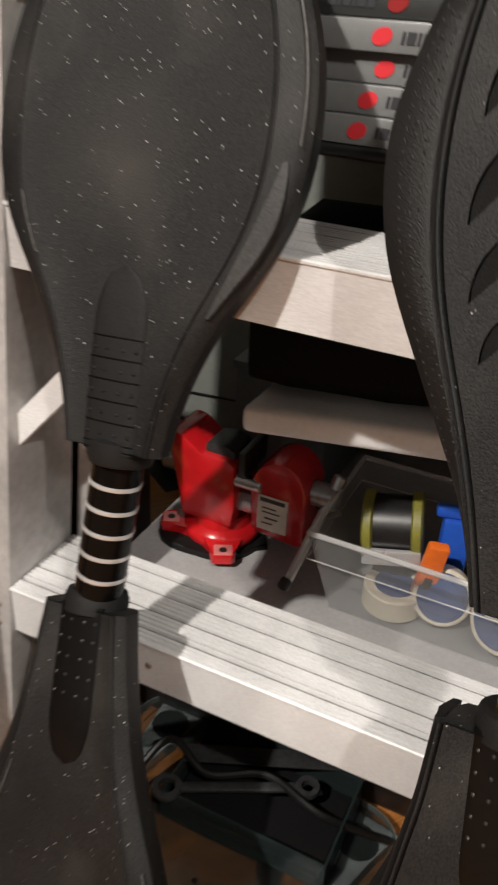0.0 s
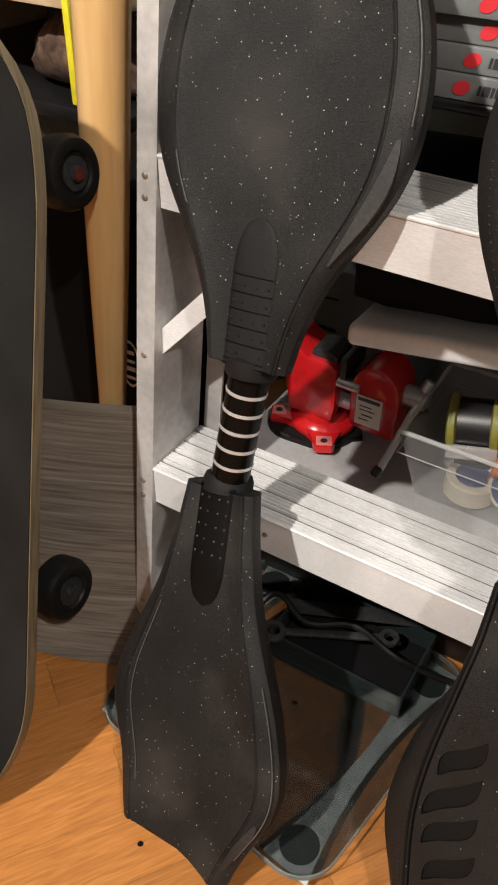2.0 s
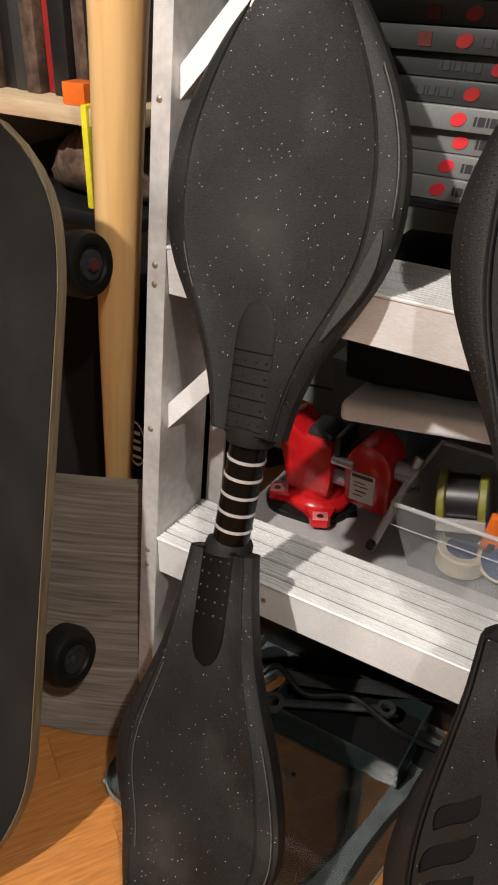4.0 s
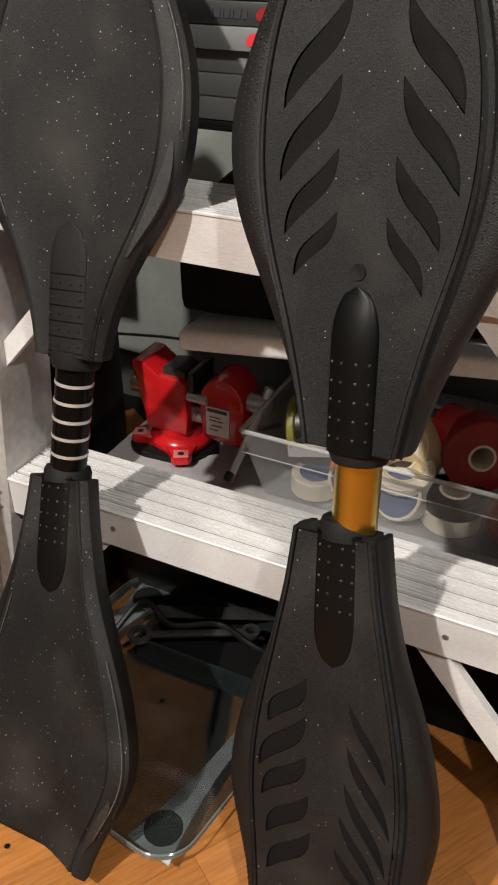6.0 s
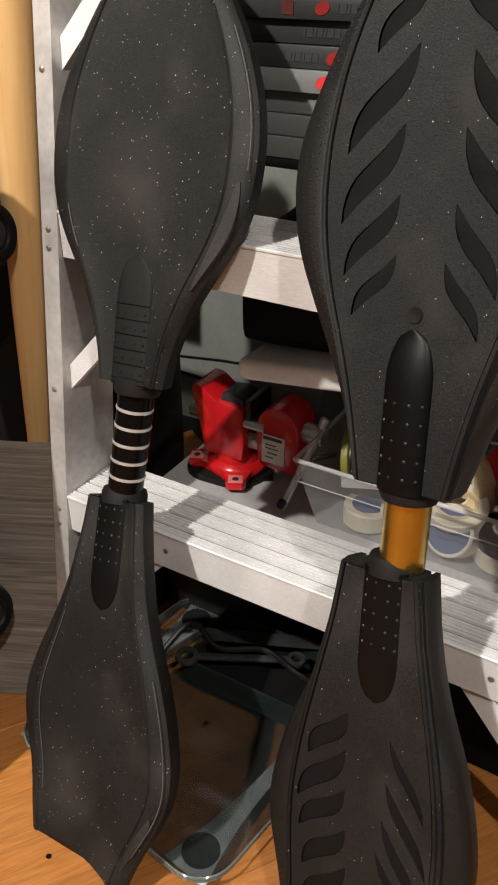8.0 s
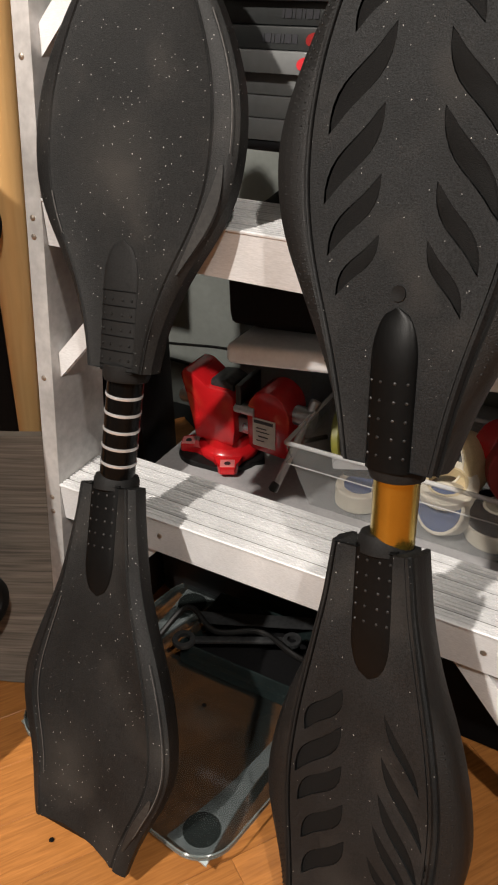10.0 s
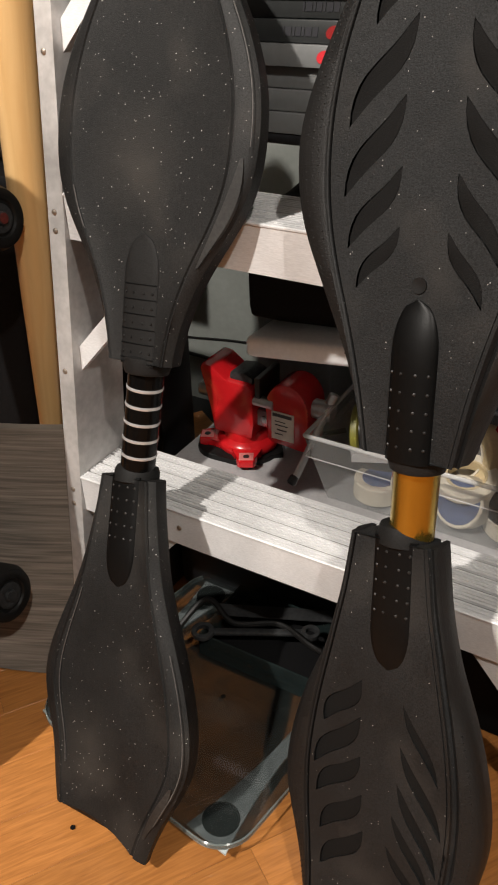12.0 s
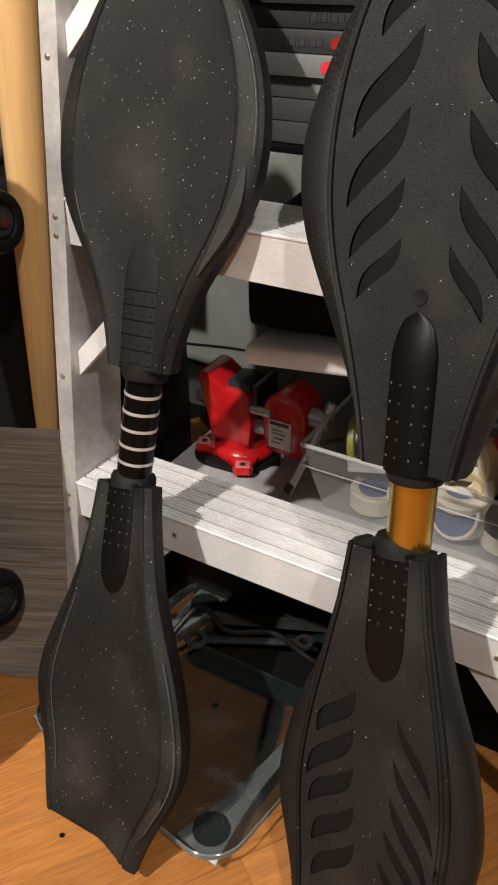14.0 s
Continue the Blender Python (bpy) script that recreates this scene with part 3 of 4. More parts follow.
def waveboard(label, rear, front, rear_stations, front_stations, thick, style):
    board = thing("waveboard", label, "waveboard", Matrix.Identity(4), "pair of waveboards")
    plain = style == "plain"
    mat = DECK if plain else DECK_PLAIN
    for nm, frame_m, stations, spn in (("rear_deck", rear, rear_stations, (0.002, -0.108)), ("front_deck", front, front_stations, (-0.002, 0.114))):
        front_one = nm == "front_deck"
        if plain:
            t, v = smooth_profile(stations, 44)
            st = list(zip(t, v))
            sway = 0.0 if front_one else 0.012
            deck = part(nm, deck_body(st, thick, 0.004, 0.79, 0.011, -0.012, sway), mat, board, "", frame_m)
        else:
            t, v = smooth_profile([(a, f) for a, f, o in stations], 44)
            t2, v2 = smooth_profile([(a, o) for a, f, o in stations], 44)
            st = list(zip(t, v))
            deck = part(nm, deck_body(st, thick, 0.003, 0.93, 0.018), mat, board, "", frame_m)
            for sgn in (-1, 1):
                secs = []
                for y, f, o in zip(t, v, v2):
                    if sgn > 0 and not front_one:
                        o = f + 0.78 * (o - f)
                    prof = [(f - 0.002, -0.008), (f + 0.0008, -0.0045), (f + 0.003, -0.0035), (f + 0.6 * (o - f), -0.006), (o - 0.002, -0.011), (o, -0.018), (o - 0.003, -thick), (f - 0.002, -thick)]
                    secs.append([Vector((sgn * max(x, 0.0004), y, z)) for x, z in prof])
                side = part("bumper", loft(secs), BUMPER, deck, "dotted black rubber bumper")
                dots = bmesh.new()
                for y in np.arange(0.07, 0.345, 0.0052):
                    f, o = (np.interp(y, np.abs(t), w) for w in (v, v2))
                    if sgn > 0 and not front_one:
                        o = f + 0.78 * (o - f)
                    if o - f < 0.012:
                        continue
                    for k in range(3):
                        e = 0.22 + 0.19 * k
                        x = f + e * (o - f)
                        h = -0.0035 - 0.0025 * min(1, max(0, (e - 0.2) / 0.4)) - 0.005 * max(0, (e - 0.6) / 0.3)
                        yy = (y + 0.0026 * (k % 2)) * (1 if front_one else -1)
                        lathe([(0.0010, -0.0012), (0.0008, 0.0001), (0.0003, 0.0003)], 6, dots, Matrix.Translation((sgn * x, yy, h)))
                part("bumper_dots", dots, BUMPER, side)
        y0, y1 = spn
        hi = (0.0030 if plain else 0.0085) if front_one else 0.0030
        half = (0.0190 if front_one else 0.0175) if plain else 0.0185
        off = 0.004 if not plain and not front_one else 0.0
        place = pose(off, 0, 0)
        part("spine", spine(y0, y1, half, hi, -0.003), SPINE_MATT if plain and front_one else SPINE, deck, "rounded black rubber cover of the tube", place)
        part("spine_dots", spine_dots(y0, y1, half, hi, -0.003), SPINE_MATT if plain and front_one else DOT, deck, "", place)
        if plain and front_one:
            b = bmesh.new()
            for r in range(6):
                y = y0 + (y1 - y0) * (0.05 + 0.115 * r)
                arc = [(half * math.cos(a) * 1.002, y, -0.003 + hi * math.sin(a) + 0.0002) for a in np.linspace(0.25, math.pi - 0.25, 9)]
                pipe(arc, 0.0005, b, 6, 2)
            part("spine_ribs", b, SPINE, deck)
        # collar round the tube at the deck's edge
        sg = 1 if not front_one else -1
        part("collar", lathe([(0.019, -0.006), (0.0225, -0.004), (0.0225, 0.006), (0.0205, 0.011), (0.018, 0.012)], 28, None, Matrix.Translation((off, 0, -0.019)) @ pose(0, 0, 0, -90 * sg, 0, 0)), SPINE_MATT, deck)
        if not plain:
            rows = REAR_LEAVES if not front_one else FRONT_LEAVES
            sink(deck, rows)
            for p, q, w, bd in rows:
                part("grip_pad", leaf(p, q, w * 0.95, bd, -0.0052, -0.0028), PAD, deck, "sunken dotted rubber grip pad")
        if plain:
            for sgn in (-1, 1):
                bead = (0.80 if front_one else 0.72) if sgn < 0 else 0.965
                lo, hi_s = ((0.11, 0.16) if sgn < 0 else (0.185, 0.31)) if front_one else ((0.115, 0.315) if sgn < 0 else (0.150, 0.325))
                pts = []
                for y, h in st:
                    if lo <= abs(y) <= hi_s:
                        pts.append((sgn * bead * h + swayed(y, sway), y, 0.0002))
                part("edge_bead", pipe(pts[::2], 0.0006, None, 6, 3), PALE_EDGE, deck, "thin pale bead along the edge")
                if sgn < 0:
                    continue
                # Right edge only: the facet's highlight is a strip of lighter grey.
                b = bmesh.new()
                span = [(y, h) for y, h in st if (0.085 if front_one else 0.275) <= abs(y) <= (0.185 if front_one else 0.345)]
                secs = []
                for i, (y, h) in enumerate(span):
                    k = math.sin(math.pi * (i + 0.3) / (len(span) - 0.4)) * 0.055 + 0.01
                    secs.append([Vector((sgn * x * h + swayed(y, sway), y, z)) for x, z in ((0.905 - k, 0.0004), (0.905 + k, 0.0003), (0.905 + k, -0.004), (0.905 - k, -0.004))])
                part("side_facet", loft(secs, b), FACET, deck, "facet beside the edge, its highlight put in as lighter grey")
        elif front_one:
            part("plug", lathe([(0.0058, -0.006), (0.0056, -0.0018), (0.002, -0.0022)], 18, None, Matrix.Translation((0, 0.124, 0))), RUBBER, deck, "small round plug")
        caster(deck, pose(0, -0.2, 0) if not front_one else pose(0, 0.225, 0, 0, 0, 180))
    p = rear @ Vector((0 if plain else 0.007, -0.006, -0.019 if plain else -0.0225))
    q = front @ Vector((0, 0.01, -0.019))
    if plain:
        torsion_tube(board, p, q, 0.0172, TUBE_BLACK, (0.24, 0.365, 0.49, 0.615, 0.74))
    else:
        torsion_tube(board, p, q, 0.0178, GOLD, ())
    return board


# leaf-shaped grip pads, in the deck's own axes
FRONT_LEAVES = [
    ((-0.0504, 0.1192), (-0.0181, 0.1633), 0.0060, 0.0024), ((-0.0588, 0.1469), (-0.0188, 0.2027), 0.0074, 0.0028),
    ((-0.0636, 0.1821), (-0.0187, 0.2478), 0.0084, 0.0030), ((-0.0619, 0.2285), (-0.0129, 0.2959), 0.0086, 0.0032),
    ((-0.0440, 0.2915), (-0.0090, 0.3370), 0.0070, 0.0028),
    ((0.0187, 0.1599), (0.0468, 0.1105), 0.0056, -0.0024), ((0.0227, 0.1972), (0.0564, 0.1377), 0.0068, -0.0028),
    ((0.0244, 0.2431), (0.0667, 0.1714), 0.0080, -0.0030), ((0.0253, 0.2877), (0.0658, 0.2181), 0.0084, -0.0032),
    ((0.0160, 0.3340), (0.0470, 0.2860), 0.0070, -0.0028)]
REAR_LEAVES = [
    ((-0.0530, -0.1730), (-0.0190, -0.1250), 0.0086, 0.0034), ((-0.0610, -0.2155), (-0.0180, -0.1580), 0.0086, 0.0034),
    ((-0.0575, -0.2420), (-0.0160, -0.1935), 0.0086, 0.0034), ((-0.0520, -0.2765), (-0.0128, -0.2280), 0.0086, 0.0034),
    ((-0.0500, -0.3110), (-0.0098, -0.2610), 0.0084, 0.0034),
    ((0.0205, -0.1335), (0.0560, -0.1910), 0.0044, -0.0019), ((0.0200, -0.1700), (0.0620, -0.2365), 0.0056, -0.0022),
    ((0.0193, -0.2035), (0.0598, -0.2700), 0.0056, -0.0022), ((0.0160, -0.2335), (0.0548, -0.2895), 0.0050, -0.0019),
    ((0.0128, -0.2640), (0.0500, -0.3080), 0.0046, -0.0019)]

L_REAR = [(0.0, 0.0345), (-0.033, 0.0388), (-0.065, 0.0450), (-0.096, 0.0520), (-0.128, 0.0636), (-0.159, 0.0770), (-0.191, 0.0892), (-0.222, 0.0952), (-0.254, 0.0928), (-0.285, 0.0838), (-0.317, 0.0725), (-0.348, 0.0630), (-0.358, 0.0610)]
L_FRONT = [(0.0, 0.0362), (0.03, 0.0412), (0.057, 0.0505), (0.084, 0.0630), (0.110, 0.0802), (0.137, 0.0968), (0.164, 0.1064), (0.191, 0.1092), (0.218, 0.1086), (0.244, 0.1040), (0.271, 0.0945), (0.298, 0.0812), (0.33, 0.0610), (0.36, 0.0390), (0.38, 0.0180), (0.386, 0.0058)]
R_REAR = [(0.0, 0.0335, 0.0395), (-0.05, 0.0405, 0.0460), (-0.075, 0.0466, 0.0515), (-0.1, 0.0520, 0.0590), (-0.12, 0.0568, 0.0680), (-0.144, 0.0622, 0.0790), (-0.176, 0.0680, 0.0895), (-0.207, 0.0716, 0.0965), (-0.236, 0.0718, 0.1000), (-0.262, 0.0700, 0.0968), (-0.288, 0.0672, 0.0892), (-0.314, 0.0652, 0.0828), (-0.335, 0.0640, 0.0775), (-0.358, 0.0640, 0.0735)]
R_FRONT = [(0.0, 0.0370, 0.0400), (0.02, 0.0408, 0.0462), (0.05, 0.0468, 0.0562), (0.08, 0.0550, 0.0705), (0.1, 0.0612, 0.0800), (0.12, 0.0680, 0.0895), (0.141, 0.0745, 0.0995), (0.162, 0.0793, 0.1085), (0.183, 0.0824, 0.1132), (0.203, 0.0834, 0.1154), (0.223, 0.0826, 0.1150), (0.243, 0.0808, 0.1108), (0.279, 0.0730, 0.0957), (0.313, 0.0600, 0.0773), (0.34, 0.0450, 0.0600), (0.365, 0.0270, 0.0380), (0.385, 0.0095, 0.0145)]

L_REAR_M = board_frame((-0.0925, 0.3645, 0.3350), -28, 27.3, 8.6) @ pose(-0.012, 0.003, 0, 0, 0, 2.5)
L_FRONT_M = board_frame((-0.0805, 0.3780, 0.4460), -24, 19, 4.6) @ pose(-0.009, 0.009, -0.006)
R_REAR_M = board_frame((0.1500, 0.2540, 0.3700), -33, 18, 10.2) @ pose(0.001, 0.006, 0.004, 0, 0, 1.5)
R_FRONT_M = board_frame((0.1510, 0.2505, 0.4557), -33, 14, 9.4) @ pose(0.005, 0, 0)
waveboard("black two-deck waveboard with glittery plain decks and ringed tube", L_REAR_M, L_FRONT_M, L_REAR, L_FRONT, 0.030, "plain")
waveboard("black two-deck waveboard with leaf-shaped grip pads and gold tube", R_REAR_M, R_FRONT_M, R_REAR, R_FRONT, 0.034, "leaf")

# ---------------------------------------------------------------- shelves behind the ladder
ON_TOP = ROOM @ pose(0, 0.020, 0.014)        # what stands on the low cabinet
unit = thing("low_cabinet", "low storage cabinet with a grey laminate top", "cabinet", ROOM)
part("top", box(-0.188, 0.80, 0.105, 0.55, 0.166, 0.186, 0.002), GREY_TOP, unit, "scuffed grey laminate top")
part("side_panel", box(-0.186, -0.170, 0.12, 0.545, 0.0, 0.1655), BLACK, unit)
part("side_panel", box(0.782, 0.798, 0.12, 0.545, 0.0, 0.1655), BLACK, unit)
part("back_panel", box(-0.1695, 0.7815, 0.535, 0.545, 0.0, 0.1655), BLACK, unit)

shelf = thing("wall_shelf", "white wall shelf with a rounded front edge", "shelf", ROOM)
b = prism([(-0.044, 0.141), (0.55, 0.289), (0.55, 0.618), (-0.030, 0.618)], 0.386, 0.411)
bmesh.ops.bevel(b, geom=list(b.edges), offset=0.007, segments=4, profile=0.5, affect="EDGES")
part("board", b, WHITE_LAM, shelf)
part("bracket", box(0.40, 0.42, 0.30, 0.619, 0.33, 0.3855, 0.002), STEEL, shelf)

RACK = ROOM @ pose(0, 0, 0.018)
rack = thing("media_shelf", "black metal shelf on slanted brackets holding boxed discs", "shelf", RACK)
part("board", box(-0.16, 0.46, 0.19, 0.619, 0.590, 0.597, 0.001), BLACK, rack)
part("front_rod", rod((-0.17, 0.184, 0.5935), (0.47, 0.184, 0.5935), 0.0062, 14), BLACK, rack)
for u in (0.058, 0.33):
    part("bracket", rod((u, 0.20, 0.588), (u + 0.03, 0.45, 0.50), 0.004, 10), BLACK, rack)
    part("bracket", rod((u + 0.03, 0.45, 0.50), (u + 0.03, 0.619, 0.50), 0.004, 10), BLACK, rack)

for k in range(9):
    z = 0.598 + 0.0198 * k
    # The upper boxes lie in shade, put into darker card and emblem colours.
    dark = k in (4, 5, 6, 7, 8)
    shift = (0.0, 0.004, 0.012, 0.010, -0.003, 0.016, 0.006, 0.010, 0.004)[k]
    case = thing("disc_box", "silver-grey boxed disc set lying in a stack" if not dark else "boxed disc set in a stack, its shade put into a darker card", "disc box", RACK @ pose(0.002 + shift, 0.178 + 0.004 * (k % 3), z), "stack of disc boxes")
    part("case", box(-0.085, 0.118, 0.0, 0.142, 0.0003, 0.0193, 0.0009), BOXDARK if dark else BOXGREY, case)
    flip = k in (4, 5)
    at = 0.014 if not flip else 0.034
    b = bmesh.new()
    disc = [(at + 0.0068 * math.cos(a) + 0.0016 * math.sin(a), 0.0098 + 0.0056 * math.sin(a)) for a in np.linspace(0, 2 * math.pi, 20, endpoint=False)]
    prism(disc, 0.0, 0.0006, 0, b)
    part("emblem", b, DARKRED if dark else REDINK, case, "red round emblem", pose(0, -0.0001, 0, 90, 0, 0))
    b = bmesh.new()
    x = at + 0.013 if not flip else at - 0.052
    for w in (0.0022, 0.006, 0.0022, 0.005, 0.0022, 0.006, 0.005):
        prism([(x, 0.006), (x + w, 0.006), (x + w + 0.001, 0.0135), (x + 0.001, 0.0135)], 0.0, 0.0005, 0, b)
        x += w + 0.0013
    part("lettering", b, INK, case, "dark bars of lettering", pose(0, -0.0001, 0, 90, 0, 0))
    if k in (6, 7):
        part("picture_patch", box(-0.026, -0.014, -0.0008, 0.0, 0.004, 0.015), BROWN_RED, case, "small dark red picture")

# black bag on the white shelf
b = bmesh.new()
secs = []
for i in range(13):
    t = i / 12
    u = -0.028 + 0.47 * t
    e = min(1.0, 6 * min(t, 1 - t) + 0.8)
    secs.append([Vector((u + 0.006 * math.sin(9 * a + i), 0.240 + 0.092 * math.copysign(abs(math.cos(a)) ** 0.45, math.cos(a)) * e, 0.4115 + 0.068 * e * (1 + math.copysign(abs(math.sin(a)) ** 0.5, math.sin(a)) * (1 + 0.02 * math.sin(5 * a + 2 * i))))) for a in np.linspace(0, 2 * math.pi, 18, endpoint=False)])
bag = part("soft_bag", loft(secs, b), CLOTH, None, "slumped black cloth bag lying on the white shelf", ROOM @ pose(-0.044, 0.142, 0, 0, 0, 14) @ pose(0.026, -0.138, 0))
tagged(bag, "", "bag")

for x0, x1, y0, y1, z0, z1, mat, lab in ((-0.155, -0.040, 0.34, 0.60, 0.1725, 0.33, CASEGREY, "blue-grey plastic case standing on the low cabinet"), (-0.15, -0.055, 0.36, 0.60, 0.3305, 0.40, CASEGREY, "grey carton stacked on a plastic case")):
    c = thing("storage_case", lab, "case", ON_TOP)
    part("body", box(x0, x1, y0, y1, z0, z1 - 0.012, 0.004), mat, c)
    part("lid", box(x0 - 0.003, x1 + 0.003, y0 - 0.003, y1 + 0.003, z1 - 0.0118, z1, 0.003), mat, c)
cord = part("cable", pipe([(-0.17, 0.33, 0.1765), (-0.13, 0.31, 0.1765), (-0.09, 0.325, 0.1765), (-0.045, 0.30, 0.1765), (-0.01, 0.33, 0.1765)], 0.0035), RUBBER, None, "black cable lying on the low cabinet", ON_TOP)
tagged(cord, "", "cable")
for pts, rad in (([(-0.60, 0.616, 0.115), (-0.47, 0.617, 0.126), (-0.41, 0.617, 0.134), (-0.345, 0.617, 0.142), (-0.22, 0.617, 0.150)], 0.0018), ([(-0.60, 0.615, 0.100), (-0.47, 0.616, 0.094), (-0.41, 0.616, 0.092), (-0.34, 0.616, 0.090), (-0.22, 0.616, 0.086)], 0.0034)):
    wire = part("cable", pipe(pts, rad), RUBBER, None, "thin black cable running along the grey-green wall", ROOM)
    tagged(wire, "", "cable")
tower = thing("speaker_box", "tall black box standing beside the low cabinet", "speaker", ROOM)
part("cabinet", box(-0.31, -0.222, 0.21, 0.29, 0.0, 0.47, 0.006), BLACK, tower)
part("front_cloth", box(-0.302, -0.230, 0.206, 0.2095, 0.02, 0.455, 0.001), CLOTH, tower)

# ---------------------------------------------------------------- bench vise
vise = thing("bench_vise", "small red bench vise with a white label on the low cabinet", "vise", ON_TOP)
base = part("base", lathe([(0.040, 0), (0.042, 0.003), (0.042, 0.010), (0.039, 0.014), (0.033, 0.018), (0.030, 0.030)], 40, None, Matrix.Translation((-0.112, 0.236, 0.1795))), RED, vise)
for a in (-62, 78, 205):
    m = Matrix.Translation((-0.112, 0.236, 0.1795)) @ pose(0, 0, 0, 0, 0, a)
    b = prism([(0.026, -0.026), (0.046, -0.014), (0.062, -0.012), (0.065, -0.009), (0.065, 0.009), (0.062, 0.012), (0.046, 0.014), (0.026, 0.026)], 0.0005, 0.011, 0.002)
    ear = part("ear", b, RED, base, "bolt ear with a hole", m)
    part("bolt_hole", lathe([(0.0045, 0), (0.0042, 0.0006)], 14, None, Matrix.Translation((0.055, 0, 0.0109))), BLACK, ear)
    part("ear_face", box(0.046, 0.0635, -0.0095, 0.0095, 0.0106, 0.01115, 0.0004), EAR_WORN, ear, "worn pale patch round the hole")
b = bmesh.new()
star = []
for k in range(36):
    a = 2 * math.pi * k / 36
    r = 0.047 + 0.020 * max(0.0, math.cos(1.5 * (a + 0.55))) ** 2
    star.append((-0.112 + r * math.cos(a), 0.233 + r * math.sin(a)))
part("rubber_pad", prism(star, 0.1722, 0.1795, 0.002), RUBBER, vise, "black rubber foot pad")


def vblock(outline, v0, v1, bevel):
    """A block given by its outline in u, z."""
    b = prism(outline, -v1, -v0, 0)
    bmesh.ops.transform(b, matrix=pose(0, 0, 0, 90, 0, 0), verts=b.verts)
    bmesh.ops.bevel(b, geom=list(b.edges), offset=bevel, segments=2, profile=0.5, affect="EDGES")
    return b


part("body", vblock([(-0.146, 0.205), (-0.088, 0.205), (-0.085, 0.228), (-0.086, 0.278), (-0.094, 0.284), (-0.124, 0.284), (-0.146, 0.300), (-0.160, 0.302), (-0.165, 0.294), (-0.158, 0.268), (-0.151, 0.236)], 0.205, 0.262, 0.004), RED, vise)
part("anvil", vblock([(-0.126, 0.276), (-0.091, 0.276), (-0.090, 0.290), (-0.104, 0.296), (-0.124, 0.293)], 0.214, 0.254, 0.003), DULL, vise, "dark worn anvil face")
slide = part("slide_bar", box(-0.100, -0.030, 0.217, 0.250, 0.222, 0.246, 0.003), STEEL, vise)
part("guide_screw", rod((-0.09, 0.214, 0.262), (-0.058, 0.214, 0.262), 0.0075, 16, None, 0.001), STEEL, vise)
jaw = []
for a in np.linspace(-0.15, math.pi + 0.1, 18):
    jaw.append((-0.040 + 0.031 * math.cos(a), 0.258 + 0.037 * math.sin(a)))
jaw += [(-0.069, 0.212), (-0.063, 0.207), (-0.014, 0.203), (-0.010, 0.208)]
part("moving_jaw", vblock(jaw, 0.210, 0.262, 0.005), RED, vise)
part("jaw_plate", box(-0.084, -0.0765, 0.208, 0.262, 0.268, 0.296, 0.001), BLACK, vise)
lab = part("label", box(-0.060, -0.028, 0.2085, 0.2098, 0.216, 0.256, 0.0003), PAPER, vise, "white paper label with dark print")
b = bmesh.new()
for z, x0, x1, h in ((0.2495, -0.058, -0.031, 0.0045), (0.242, -0.055, -0.040, 0.0012), (0.237, -0.055, -0.036, 0.0012), (0.230, -0.052, -0.038, 0.0016), (0.224, -0.055, -0.043, 0.0012)):
    box(x0, x1, 0.2079, 0.2084, z, z + h, 0, b)
part("print", b, INK, lab)
part("screw_head", rod((-0.012, 0.231, 0.262), (0.016, 0.231, 0.262), 0.0125, 20, None, 0.002), STEEL, vise)
part("handle", rod((0.012, 0.236, 0.278), (-0.012, 0.176, 0.1785), 0.0048, 14), CHROME, vise)
part("handle_knob", rod((0.0135, 0.2395, 0.284), (0.010, 0.231, 0.270), 0.0072, 14, None, 0.002), STEEL, vise)
part("handle_knob", rod((-0.0135, 0.1725, 0.1805), (-0.0105, 0.180, 0.190), 0.0058, 14, None, 0.002), BLACK, vise)
part("left_spindle", rod((-0.184, 0.236, 0.246), (-0.160, 0.236, 0.246), 0.010, 18, None, 0.002), STEEL, vise)

# ---------------------------------------------------------------- clear bin with tapes
bin_t = thing("storage_bin", "clear plastic bin full of tape rolls on the low cabinet", "bin", ON_TOP)
B0, B1 = (0.036, 0.46, 0.180, 0.290), (0.016, 0.48, 0.152, 0.306)


def wall_quad(p, q, r, s, t):
    n = (Vector(q) - Vector(p)).cross(Vector(s) - Vector(p)).normalized() * t
    return loft([[Vector(x) for x in (p, q, r, s)], [Vector(x) + n for x in (p, q, r, s)]])


z0, z1 = 0.1735, 0.272
part("bottom", box(B0[0], B0[1], B0[2], B0[3], z0, z0 + 0.0015), CLEAR, bin_t, smooth=False)
lowc = [(B0[0], B0[2], z0), (B0[1], B0[2], z0), (B0[1], B0[3], z0), (B0[0], B0[3], z0)]
topc = [(B1[0], B1[2], z1), (B1[1], B1[2], z1), (B1[1], B1[3], z1), (B1[0], B1[3], z1)]
for i in range(4):
    j = (i + 1) % 4
    part("side", wall_quad(lowc[i], lowc[j], topc[j], topc[i], 0.0014), CLEAR, bin_t, smooth=False)
b = bmesh.new()
for i in range(4):
    j = (i + 1) % 4
    rod(topc[i], topc[j], 0.0028, 8, b)
    rod(Vector(topc[i]) - Vector((0, 0, 0.028)), Vector(topc[j]) - Vector((0, 0, 0.028)), 0.0007, 6, b)
part("rim", b, CLEAR_RIM, bin_t)


